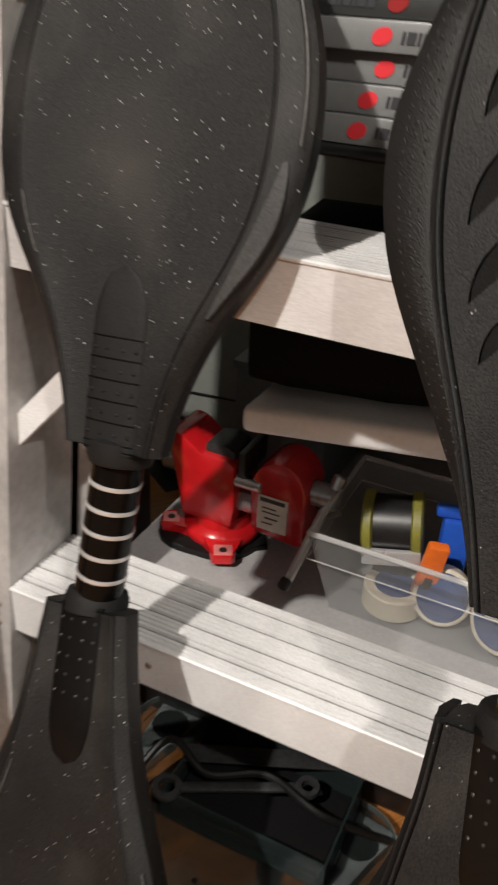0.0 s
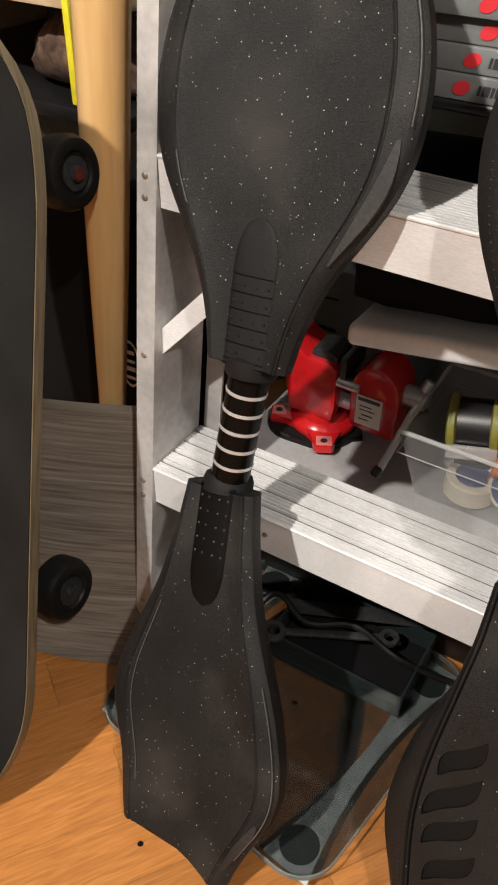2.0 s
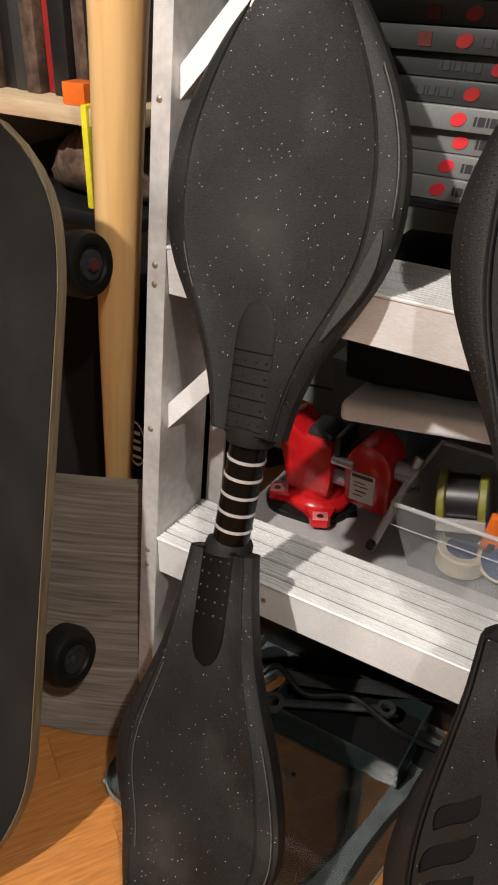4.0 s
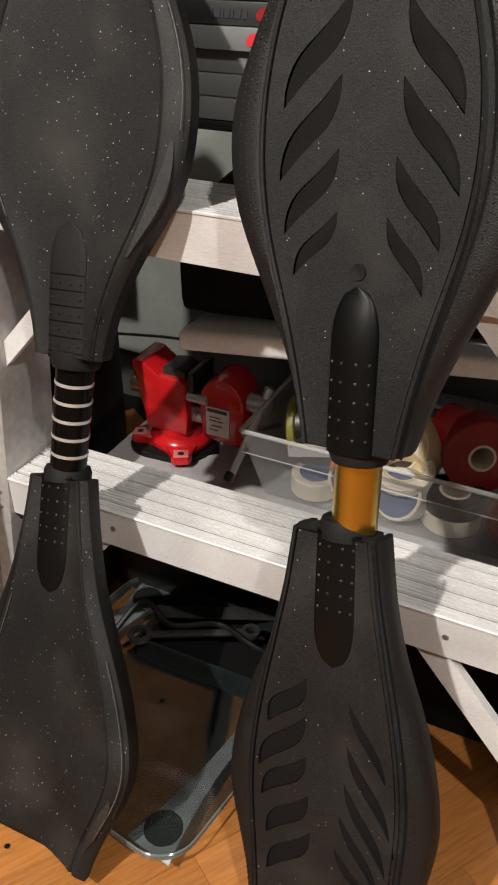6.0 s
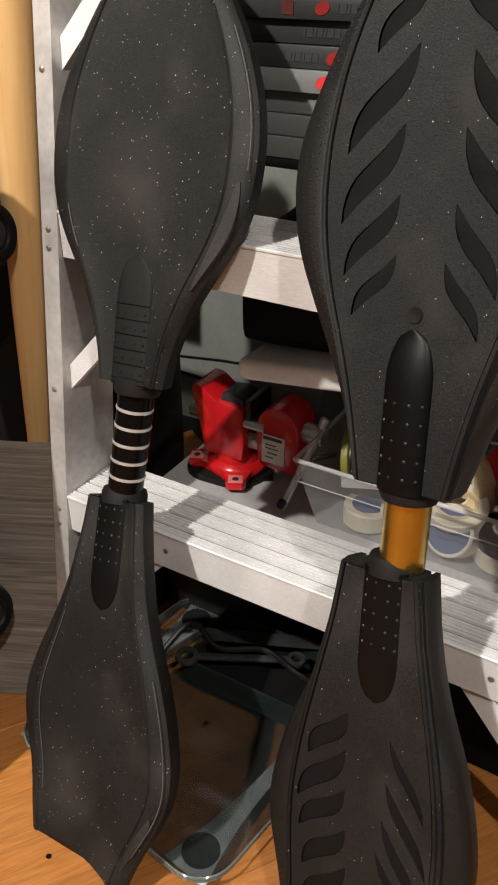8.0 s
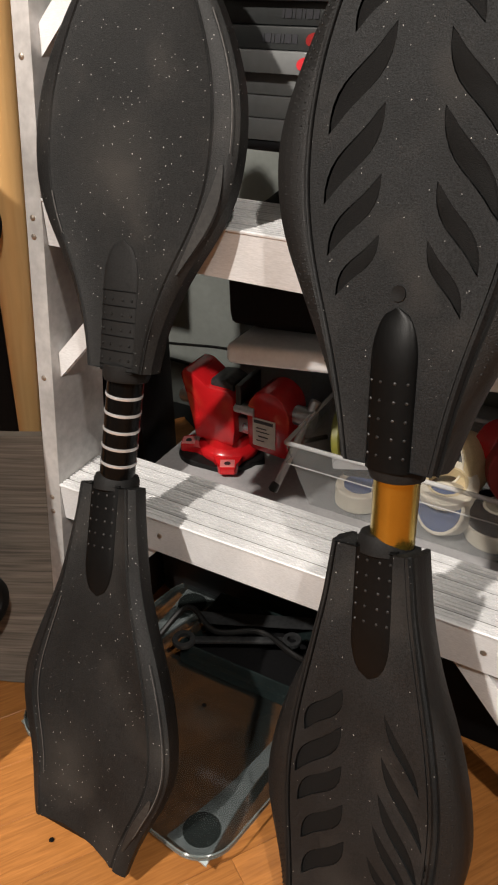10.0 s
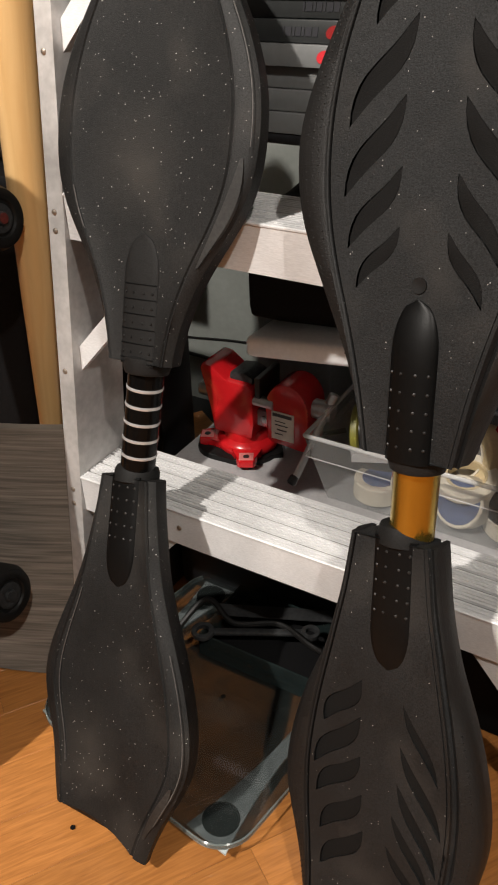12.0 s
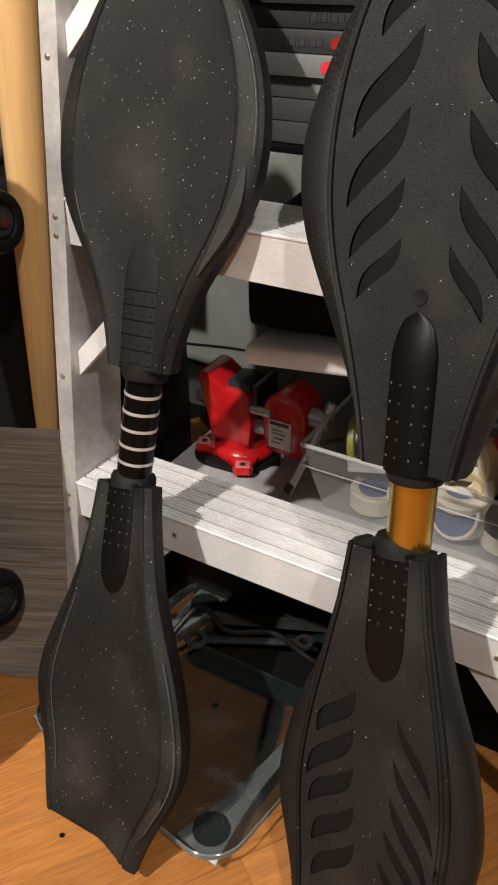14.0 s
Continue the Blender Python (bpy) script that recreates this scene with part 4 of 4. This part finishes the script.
def tape_roll(label, u, v, z, r, core, wide, mat, core_mat, rx=0.0, rz=0.0, filled=False):
    """A roll of tape; z is the height of its centre."""
    t = thing("tape_roll", label, "tape", ON_TOP @ pose(u, v, z, rx, 0, rz), "tape rolls in the bin")
    h = wide / 2
    part("tape", ring_lathe([(core, -h), (r - 0.0015, -h), (r, -h + 0.0015), (r, h - 0.0015), (r - 0.0015, h), (core, h)], 36), mat, t)
    part("core", ring_lathe([(core - 0.003, -h - 0.0008), (core - 0.0002, -h - 0.0008), (core - 0.0002, h + 0.0008), (core - 0.003, h + 0.0008)], 36), core_mat, t)
    if filled:
        part("core_disc", lathe([(core - 0.0032, h - 0.004), (core - 0.0032, h + 0.0005)], 32), core_mat, t)
    return t


tape_roll("cream paper tape roll with a blue core", 0.088, 0.212, 0.188, 0.030, 0.020, 0.024, CREAM, BLUE, 0, 0, True)
tape_roll("cream tape roll with a dark blue face", 0.196, 0.205, 0.206, 0.031, 0.027, 0.028, CREAM, BLUE, 62, -18, True)
tape_roll("tape roll with a blue face tipped on its side", 0.133, 0.215, 0.203, 0.028, 0.024, 0.022, CREAM, BLUE, 66, 10, True)
tape_roll("flat roll of black insulating tape", 0.252, 0.222, 0.186, 0.034, 0.018, 0.022, CREAM, CREAM)
tape_roll("flat roll of black insulating tape", 0.252, 0.222, 0.208, 0.035, 0.018, 0.020, RUBBER, CREAM)
tape_roll("wide roll of tan masking tape", 0.190, 0.262, 0.234, 0.040, 0.027, 0.030, TAN, CREAM, 72, -38)
tape_roll("roll of tan masking tape lying flat", 0.192, 0.215, 0.232, 0.036, 0.024, 0.012, CREAM, TAN, 14, 0)
tape_roll("red tape roll with a white core", 0.262, 0.268, 0.247, 0.043, 0.016, 0.046, DARKRED, CREAM, 78, 25)
tape_roll("dark red tape roll with a pale core", 0.318, 0.222, 0.199, 0.030, 0.014, 0.024, DARKRED, CREAM, 35, 10)
tape_roll("red tape roll standing on edge", 0.232, 0.286, 0.252, 0.034, 0.014, 0.030, RED, CREAM, 82, 60)
gun = thing("tape_dispenser", "black and olive packing tape dispenser in the bin", "dispenser", ON_TOP @ pose(0.072, 0.245, 0.232, 0, -8, 12))
part("drum", rod((-0.026, 0, 0.012), (0.026, 0, 0.012), 0.030, 30, None, 0.003), BLACK, gun)
part("hood", lathe([(0.031, -0.029), (0.034, -0.027), (0.034, -0.020), (0.031, -0.018)], 30, None, pose(0, 0, 0.012, 0, 90, 0)), OLIVE, gun, "olive side flange")
part("hood", lathe([(0.031, 0.018), (0.034, 0.020), (0.034, 0.027), (0.031, 0.029)], 30, None, pose(0, 0, 0.012, 0, 90, 0)), OLIVE, gun, "olive side flange")
part("blade", box(-0.028, 0.028, -0.036, -0.030, -0.012, 0.004, 0.0008), CHROME, gun)
part("handle", box(-0.02, 0.02, -0.022, 0.012, -0.055, -0.022, 0.005), BLACK, gun)
grip = thing("utility_knife", "orange plastic knife standing upright in the bin", "knife", ON_TOP @ pose(0.110, 0.215, 0.176, 8, 6, 20))
part("handle", box(-0.010, 0.010, -0.006, 0.006, 0.0, 0.088, 0.003), ORANGE, grip)
part("slider", box(-0.004, 0.004, -0.0085, -0.0055, 0.03, 0.05, 0.001), BLACK, grip)
blu = thing("plastic_clamp", "bright blue plastic clamp in the bin", "clamp", ON_TOP @ pose(0.128, 0.258, 0.176, 0, 0, 15))
part("jaw", box(-0.014, 0.014, -0.010, 0.010, 0.0, 0.088, 0.003), BLUE_BRIGHT, blu)
part("handle", box(-0.022, 0.016, -0.006, 0.006, 0.0885, 0.1, 0.003), BLUE_BRIGHT, blu)

# ---------------------------------------------------------------- under the lowest tread
sx = Vector((0.123, 0.2060, 0)).normalized()
turn = math.degrees(math.atan2(sx.y, sx.x)) - 90
SC = pose(0.0045, 0.2305, 0, 0, 0, turn)
scale = thing("bathroom_scale", "square glass bathroom scale with grey strips and black pads", "scale", SC)


def rounded(x0, x1, y0, y1, r, n=8):
    out = []
    for cx, cy, a0 in ((x1 - r, y1 - r, 0), (x0 + r, y1 - r, 90), (x0 + r, y0 + r, 180), (x1 - r, y0 + r, 270)):
        out += [(cx + r * math.cos(radians(a0 + 90 * k / n)), cy + r * math.sin(radians(a0 + 90 * k / n))) for k in range(n + 1)]
    return out


# The plate's tint darkens the shaded floor seen through it.
plate = part("glass_plate", prism(rounded(-0.262, 0.036, -0.034, 0.276, 0.040), 0.0200, 0.0270, 0.0012), GLASS, scale, "glass plate with the shade below it put into its tint")
plate.visible_shadow = False
edge = rounded(-0.263, 0.037, -0.035, 0.277, 0.041)
inn = rounded(-0.2615, 0.0355, -0.0335, 0.2755, 0.0395)
b = bmesh.new()
loops = [[b.verts.new((x, y, z)) for x, y in o] for o, z in ((edge, 0.0205), (edge, 0.0265), (inn, 0.0274), (inn, 0.0198))]
for k in range(4):
    l0, l1 = loops[k], loops[(k + 1) % 4]
    for i in range(len(l0)):
        b.faces.new((l0[i], l0[(i + 1) % len(l0)], l1[(i + 1) % len(l0)], l1[i]))
part("glass_edge", b, GLASS_EDGE, plate, "polished glass edge")
for side in (0, 1):
    out = []
    for k in range(21):
        y = -0.026 + 0.294 * k / 20
        w = 0.030 + 0.020 * (abs(k - 10) / 10) ** 2
        out.append((w - 0.022, y))
    inner = [(-0.024 - 0.004 * math.cos(math.pi * (k - 10) / 10) * 0 + 0.016 * (1 - (abs(k - 10) / 10) ** 2), -0.026 + 0.294 * k / 20) for k in range(20, -1, -1)]
    strip = [(x, y) for x, y in out + inner]
    if side:
        strip = [(-0.226 - x, y) for x, y in strip][::-1]
    part("strip", prism(strip, 0.0165, 0.0192), SCALE_GREY, scale, "grey printed strip")
    for y in (0.0, 0.2395):
        x = 0.0 if not side else -0.226
        part("pad", lathe([(0.0195, 0.0193), (0.0195, 0.0198)], 30, None, Matrix.Translation((x, y, 0))), RUBBER, scale, "round black pad")
        part("foot", lathe([(0.015, 0.0), (0.016, 0.003), (0.016, 0.0164)], 24, None, Matrix.Translation((x, y, 0))), BLACK, scale)

tray = thing("smoked_tray", "smoked plastic tray standing on the glass scale", "tray", ROOM)
T = (-0.052, 0.112, 0.028, 0.128, 0.0275, 0.062)
part("bottom", box(T[0], T[1], T[2], T[3], T[4], T[4] + 0.003, 0.001), SMOKE, tray, smooth=False)
for x0, x1, y0, y1 in ((T[0], T[1], T[2], T[2] + 0.003), (T[0], T[1], T[3] - 0.003, T[3]), (T[0], T[0] + 0.003, T[2] + 0.0032, T[3] - 0.0032), (T[1] - 0.003, T[1], T[2] + 0.0032, T[3] - 0.0032)):
    part("side", box(x0, x1, y0, y1, T[4] + 0.0032, T[5], 0.0008), SMOKE, tray, smooth=False)
liner = part("dark_cloth", box(-0.046, 0.106, 0.034, 0.122, 0.031, 0.040, 0.003), CLOTH, None, "folded black cloth lying in the smoked tray", ROOM)
tagged(liner, "", "cloth")
for nm, x0, x1, y0, y1, z0, z1, lab in (("storage_box", -0.165, 0.17, 0.150, 0.50, 0.0, 0.140, "black storage box under the low cabinet"), ("tool_bag", 0.19, 0.66, 0.105, 0.40, 0.0, 0.145, "black tool bag under the lowest tread")):
    t = thing(nm, lab, "box" if nm == "storage_box" else "bag", ROOM)
    part("body", box(x0, x1, y0, y1, z0, z1 - 0.02, 0.010), BLACK if nm == "storage_box" else CLOTH, t)
    part("lid" if nm == "storage_box" else "flap", box(x0 - 0.004, x1 + 0.004, y0 - 0.006, y1 - 0.002, z1 - 0.0198, z1, 0.006), CASEGREY if nm == "storage_box" else CLOTH, t)
spanner = thing("ring_spanner", "steel ring spanner lying across the smoked tray", "spanner", ROOM @ pose(-0.046, 0.030, 0.066, 0, 0, 28))
part("ring", ring_lathe([(0.008, -0.003), (0.0135, -0.003), (0.0145, 0), (0.0135, 0.003), (0.008, 0.003)], 24), DULL, spanner)
part("shank", box(0.013, 0.120, -0.0048, 0.0048, -0.0022, 0.0022, 0.0012), DULL, spanner)
part("ring", ring_lathe([(0.006, -0.003), (0.011, -0.003), (0.012, 0), (0.011, 0.003), (0.006, 0.003)], 24, None, Matrix.Translation((0.13, 0, 0))), DULL, spanner)
bar = part("steel_ruler", box(-0.09, 0.10, -0.010, 0.010, 0, 0.0014), DULL, None, "steel ruler lying across the smoked tray", ROOM @ pose(0.03, 0.110, 0.0625, 0, 0, 24))
tagged(bar, "", "ruler")
lead = part("cable", pipe([(-0.135, 0.06, 0.0305), (-0.10, 0.03, 0.031), (-0.07, 0.075, 0.0705), (-0.02, 0.06, 0.0665), (0.03, 0.085, 0.0665), (0.09, 0.07, 0.0665), (0.15, 0.10, 0.031)], 0.0038), RUBBER, None, "black cable looped over the smoked tray", ROOM)
tagged(lead, "", "cable")
crumb = part("crumb", lathe([(0.002, 0), (0.003, 0.0015), (0.0012, 0.003)], 7), CLOTH, None, "dark crumb of dirt on the parquet", pose(-0.149, 0.212, 0.0002, 0, 0, 30))
tagged(crumb, "", "dirt")
leaf_bit = part("crumb", lathe([(0.0022, 0), (0.003, 0.001), (0.0012, 0.0022)], 7), CLOTH, None, "dark crumb of dirt on the glass plate", pose(-0.019, 0.378, 0.0272, 0, 0, 30))
tagged(leaf_bit, "", "dirt")

# ---------------------------------------------------------------- corner beside the ladder
SK = board_frame((-0.2985, 0.458, 0.556), -25, 21, 8.4) @ pose(-0.007, 0, 0)
skate = thing("skateboard", "worn skateboard standing on its tail with maple ply edges", "skateboard", SK)
CX, HALF = -0.044, 0.103


def skate_outline(grow):
    pts = []
    top, bot, h = 0.138, -0.606, HALF + grow
    for a in np.linspace(0, 180, 25):
        pts.append((CX + h * math.copysign(abs(math.cos(radians(a))) ** 0.85, math.cos(radians(a))), top - 0.17 + (0.17 + grow) * math.sin(radians(a))))
    for a in np.linspace(180, 360, 25):
        pts.append((CX + h * math.copysign(abs(math.cos(radians(a))) ** 0.85, math.cos(radians(a))), bot + 0.17 + (0.17 + grow) * math.sin(radians(a))))
    return pts


def skate_layer(z0, z1, grow):
    """A layer of the deck, cut into strips so that nose and tail can bend up."""
    pts = skate_outline(grow)
    ys = np.linspace(min(p[1] for p in pts) + 0.0005, max(p[1] for p in pts) - 0.0005, 46)
    right = [p for p in pts if p[0] >= CX]
    right.sort(key=lambda p: p[1])
    hs = np.interp(ys, [p[1] for p in right], [p[0] - CX for p in right])
    secs = []
    for y, h in zip(ys, hs):
        kick = 0.0
        if y > 0.04:
            kick = 0.50 * (y - 0.04) ** 2 / 0.12
        if y < -0.47:
            kick = 0.35 * (y + 0.47) ** 2 / 0.14
        sec = []
        for x in np.linspace(-1, 1, 9):
            sec.append(Vector((CX + x * h, y, z1 + kick + 0.006 * abs(x) ** 2.2)))
        for x in np.linspace(1, -1, 9):
            sec.append(Vector((CX + x * h, y, z0 + kick + 0.006 * abs(x) ** 2.2)))
        secs.append(sec)
    return loft(secs)


part("deck", skate_layer(-0.0105, 0.0, 0.0), PLY, skate, "maple ply deck with a pale edge")
part("grip_tape", skate_layer(0.0002, 0.0010, -0.0012), GRIPTAPE, skate, "scuffed black grip tape")
for y, wx in ((0.014, 0.0), (-0.402, 0.014)):
    tr = part("truck", box(CX - 0.03, CX + 0.03, y - 0.04, y + 0.04, -0.026, -0.011, 0.004), STEEL, skate)
    part("hanger", box(CX - 0.026, CX + 0.004, y - 0.014, y + 0.014, -0.108, -0.0262, 0.008), BLACK, tr)
    part("axle", rod((2 * CX + 0.006 - wx, y, -0.1), (wx - 0.006, y, -0.1), 0.004, 12), STEEL, tr)
    for x, s in ((wx, 1), (2 * CX - wx, -1)):
        wh = part("wheel", lathe([(0.013, -0.032), (0.027, -0.034), (0.033, -0.028), (0.0345, -0.010), (0.031, -0.002), (0.026, 0.0), (0.0205, -0.0015), (0.019, -0.004), (0.008, -0.0045)], 36, None, Matrix.Translation((x, y, -0.1)) @ pose(0, 0, 0, 0, 90 * s, 0)), RUBBER, skate, "black urethane wheel")
        part("hub", lathe([(0.0155, -0.0042), (0.0155, -0.0022), (0.012, -0.0018), (0.0075, -0.0026), (0.0070, 0.001), (0.0045, 0.0018)], 24, None, Matrix.Translation((x, y, -0.1)) @ pose(0, 0, 0, 0, 90 * s, 0)), DULL, wh, "grey spoked hub")
        part("bearing", lathe([(0.0060, 0.0004), (0.0056, 0.0022), (0.0026, 0.0024)], 18, None, Matrix.Translation((x, y, -0.1)) @ pose(0, 0, 0, 0, 90 * s, 0)), DULL if y < 0 else BROWN_RED, wh)

bat = thing("baseball_bat", "varnished pale wooden baseball bat standing behind a panel", "bat", along((-0.293, 0.606, 0.0), (-0.238, 0.624, 0.90)))
part("knob", lathe([(0.0212, 0.0), (0.0249, 0.004), (0.0249, 0.014), (0.0143, 0.029)], 32), BAT, bat)
part("handle", lathe([(0.0141, 0.0292), (0.0136, 0.10), (0.0151, 0.20), (0.0164, 0.2498)], 40), BAT, bat)
part("barrel", lathe([(0.0164, 0.25), (0.0180, 0.30), (0.0217, 0.42), (0.0238, 0.52), (0.0260, 0.64), (0.0286, 0.74), (0.0307, 0.80), (0.0276, 0.845), (0.0127, 0.86)], 40), BAT, bat)

b = bmesh.new()
secs = []
for i in range(13):
    t = i / 12
    z = 0.298 * t
    y = 0.405 + 0.101 * t + 0.012 * math.sin(math.pi * t)
    arc = 0.006
    secs.append([Vector((x, y + arc * ((x + 0.32) / 0.1) ** 2 + d, z + (0.010 * ((x + 0.21) / 0.13) ** 2 if i == 0 else 0))) for d in (0.0, 0.011) for x in (np.linspace(-0.44, -0.206, 9) if d == 0.0 else np.linspace(-0.206, -0.44, 9))])
panel = part("wood_panel", loft(secs, b), GREYWOOD, None, "grey wood-grain panel leaning beside the ladder")
tagged(panel, "", "panel")

# Bag added to blacken the gap beside the bat; it also carries the badge.
case = thing("gap_filler_bag", "black upright bag added to fill the dark gap behind the bat, with a pale oval badge", "bag", pose(-0.35, 0.725, 0, 0, 0, -20))
part("body", box(-0.15, 0.125, -0.035, 0.06, 0.0, 0.475, 0.02, seg=3), CLOTH, case)
b = ring_lathe([(0.019, 0), (0.021, 0), (0.021, 0.0008), (0.019, 0.0008)], 30)
bmesh.ops.scale(b, vec=(0.7, 1.6, 1), verts=b.verts)
bad = part("badge", b, PAPER, case, "pale oval badge", pose(0.100, -0.036, 0.258, 90, 0, 0))
b = bmesh.new()
for k, w in enumerate((0.004, 0.006, 0.004, 0.005)):
    box(-0.007, 0.007, -0.022 + 0.012 * k, -0.022 + 0.012 * k + w, 0.0, 0.0007, 0, b)
part("lettering", b, PAPER, bad, "pale bars of lettering")

ls = thing("wooden_shelf", "pale wooden shelf on the wall holding dark books", "shelf", ROOM)
part("board", box(-1.05, -0.395, 0.25, 0.619, 0.615, 0.636, 0.001), SHELFWOOD, ls)
part("board", box(-1.05, -0.405, 0.27, 0.619, 0.485, 0.502, 0.001), BLACK, ls, "black lower board")
part("upright", box(-1.05, -1.03, 0.28, 0.618, 0.0, 0.4845), SHELFWOOD, ls)
part("upright", box(-0.60, -0.585, 0.30, 0.618, 0.0, 0.4845), SHELFWOOD, ls)
part("upright", box(-0.86, -0.845, 0.28, 0.618, 0.5025, 0.6145), SHELFWOOD, ls)
u = -0.80
rng = random.Random(4)
k = 0
while u < -0.43:
    w = rng.uniform(0.014, 0.030)
    h = rng.uniform(0.15, 0.21)
    mat = (BROWN, BLACK, BOXDARK, BROWN, DARKRED, BLACK)[k % 6]
    bk = thing("book", "dark worn book standing on the wooden shelf", "book", ROOM @ pose(u, 0.29 + rng.uniform(0, 0.02), 0.6362), "books on the shelf")
    part("cover", box(0, w - 0.001, 0, 0.14, 0, h, 0.0015), mat, bk)
    part("pages", box(0.002, w - 0.003, 0.003, 0.137, h + 0.0001, h + 0.0006), CREAM, bk)
    u += w
    k += 1
ob = part("card_box", box(-0.497, -0.462, 0.255, 0.285, 0.6362, 0.662, 0.001), ORANGE, None, "small orange card box on the wooden shelf", ROOM)
tagged(ob, "", "box")
secs = []
for i in range(15):
    t = i / 14
    e = math.sin(math.pi * (0.06 + 0.88 * t)) ** 0.5
    secs.append([Vector((-0.60 + 0.18 * t + 0.004 * math.sin(7 * a + i), 0.36 + 0.07 * e * math.cos(a), 0.5025 + 0.050 * e * (1 + math.sin(a)) * (1 + 0.06 * math.sin(4 * a + 3 * i)))) for a in np.linspace(0, 2 * math.pi, 16, endpoint=False)])
fur = part("fur_hat", loft(secs), BROWN, None, "mottled brown fabric bundle on the black board", ROOM)
tagged(fur, "", "fabric")
yl = part("spirit_level", box(-0.462, -0.452, 0.245, 0.2695, 0.516, 0.64, 0.002), YELLOW, None, "narrow yellow plastic rule hooked on the wooden shelf", ROOM)
tagged(yl, "", "rule")
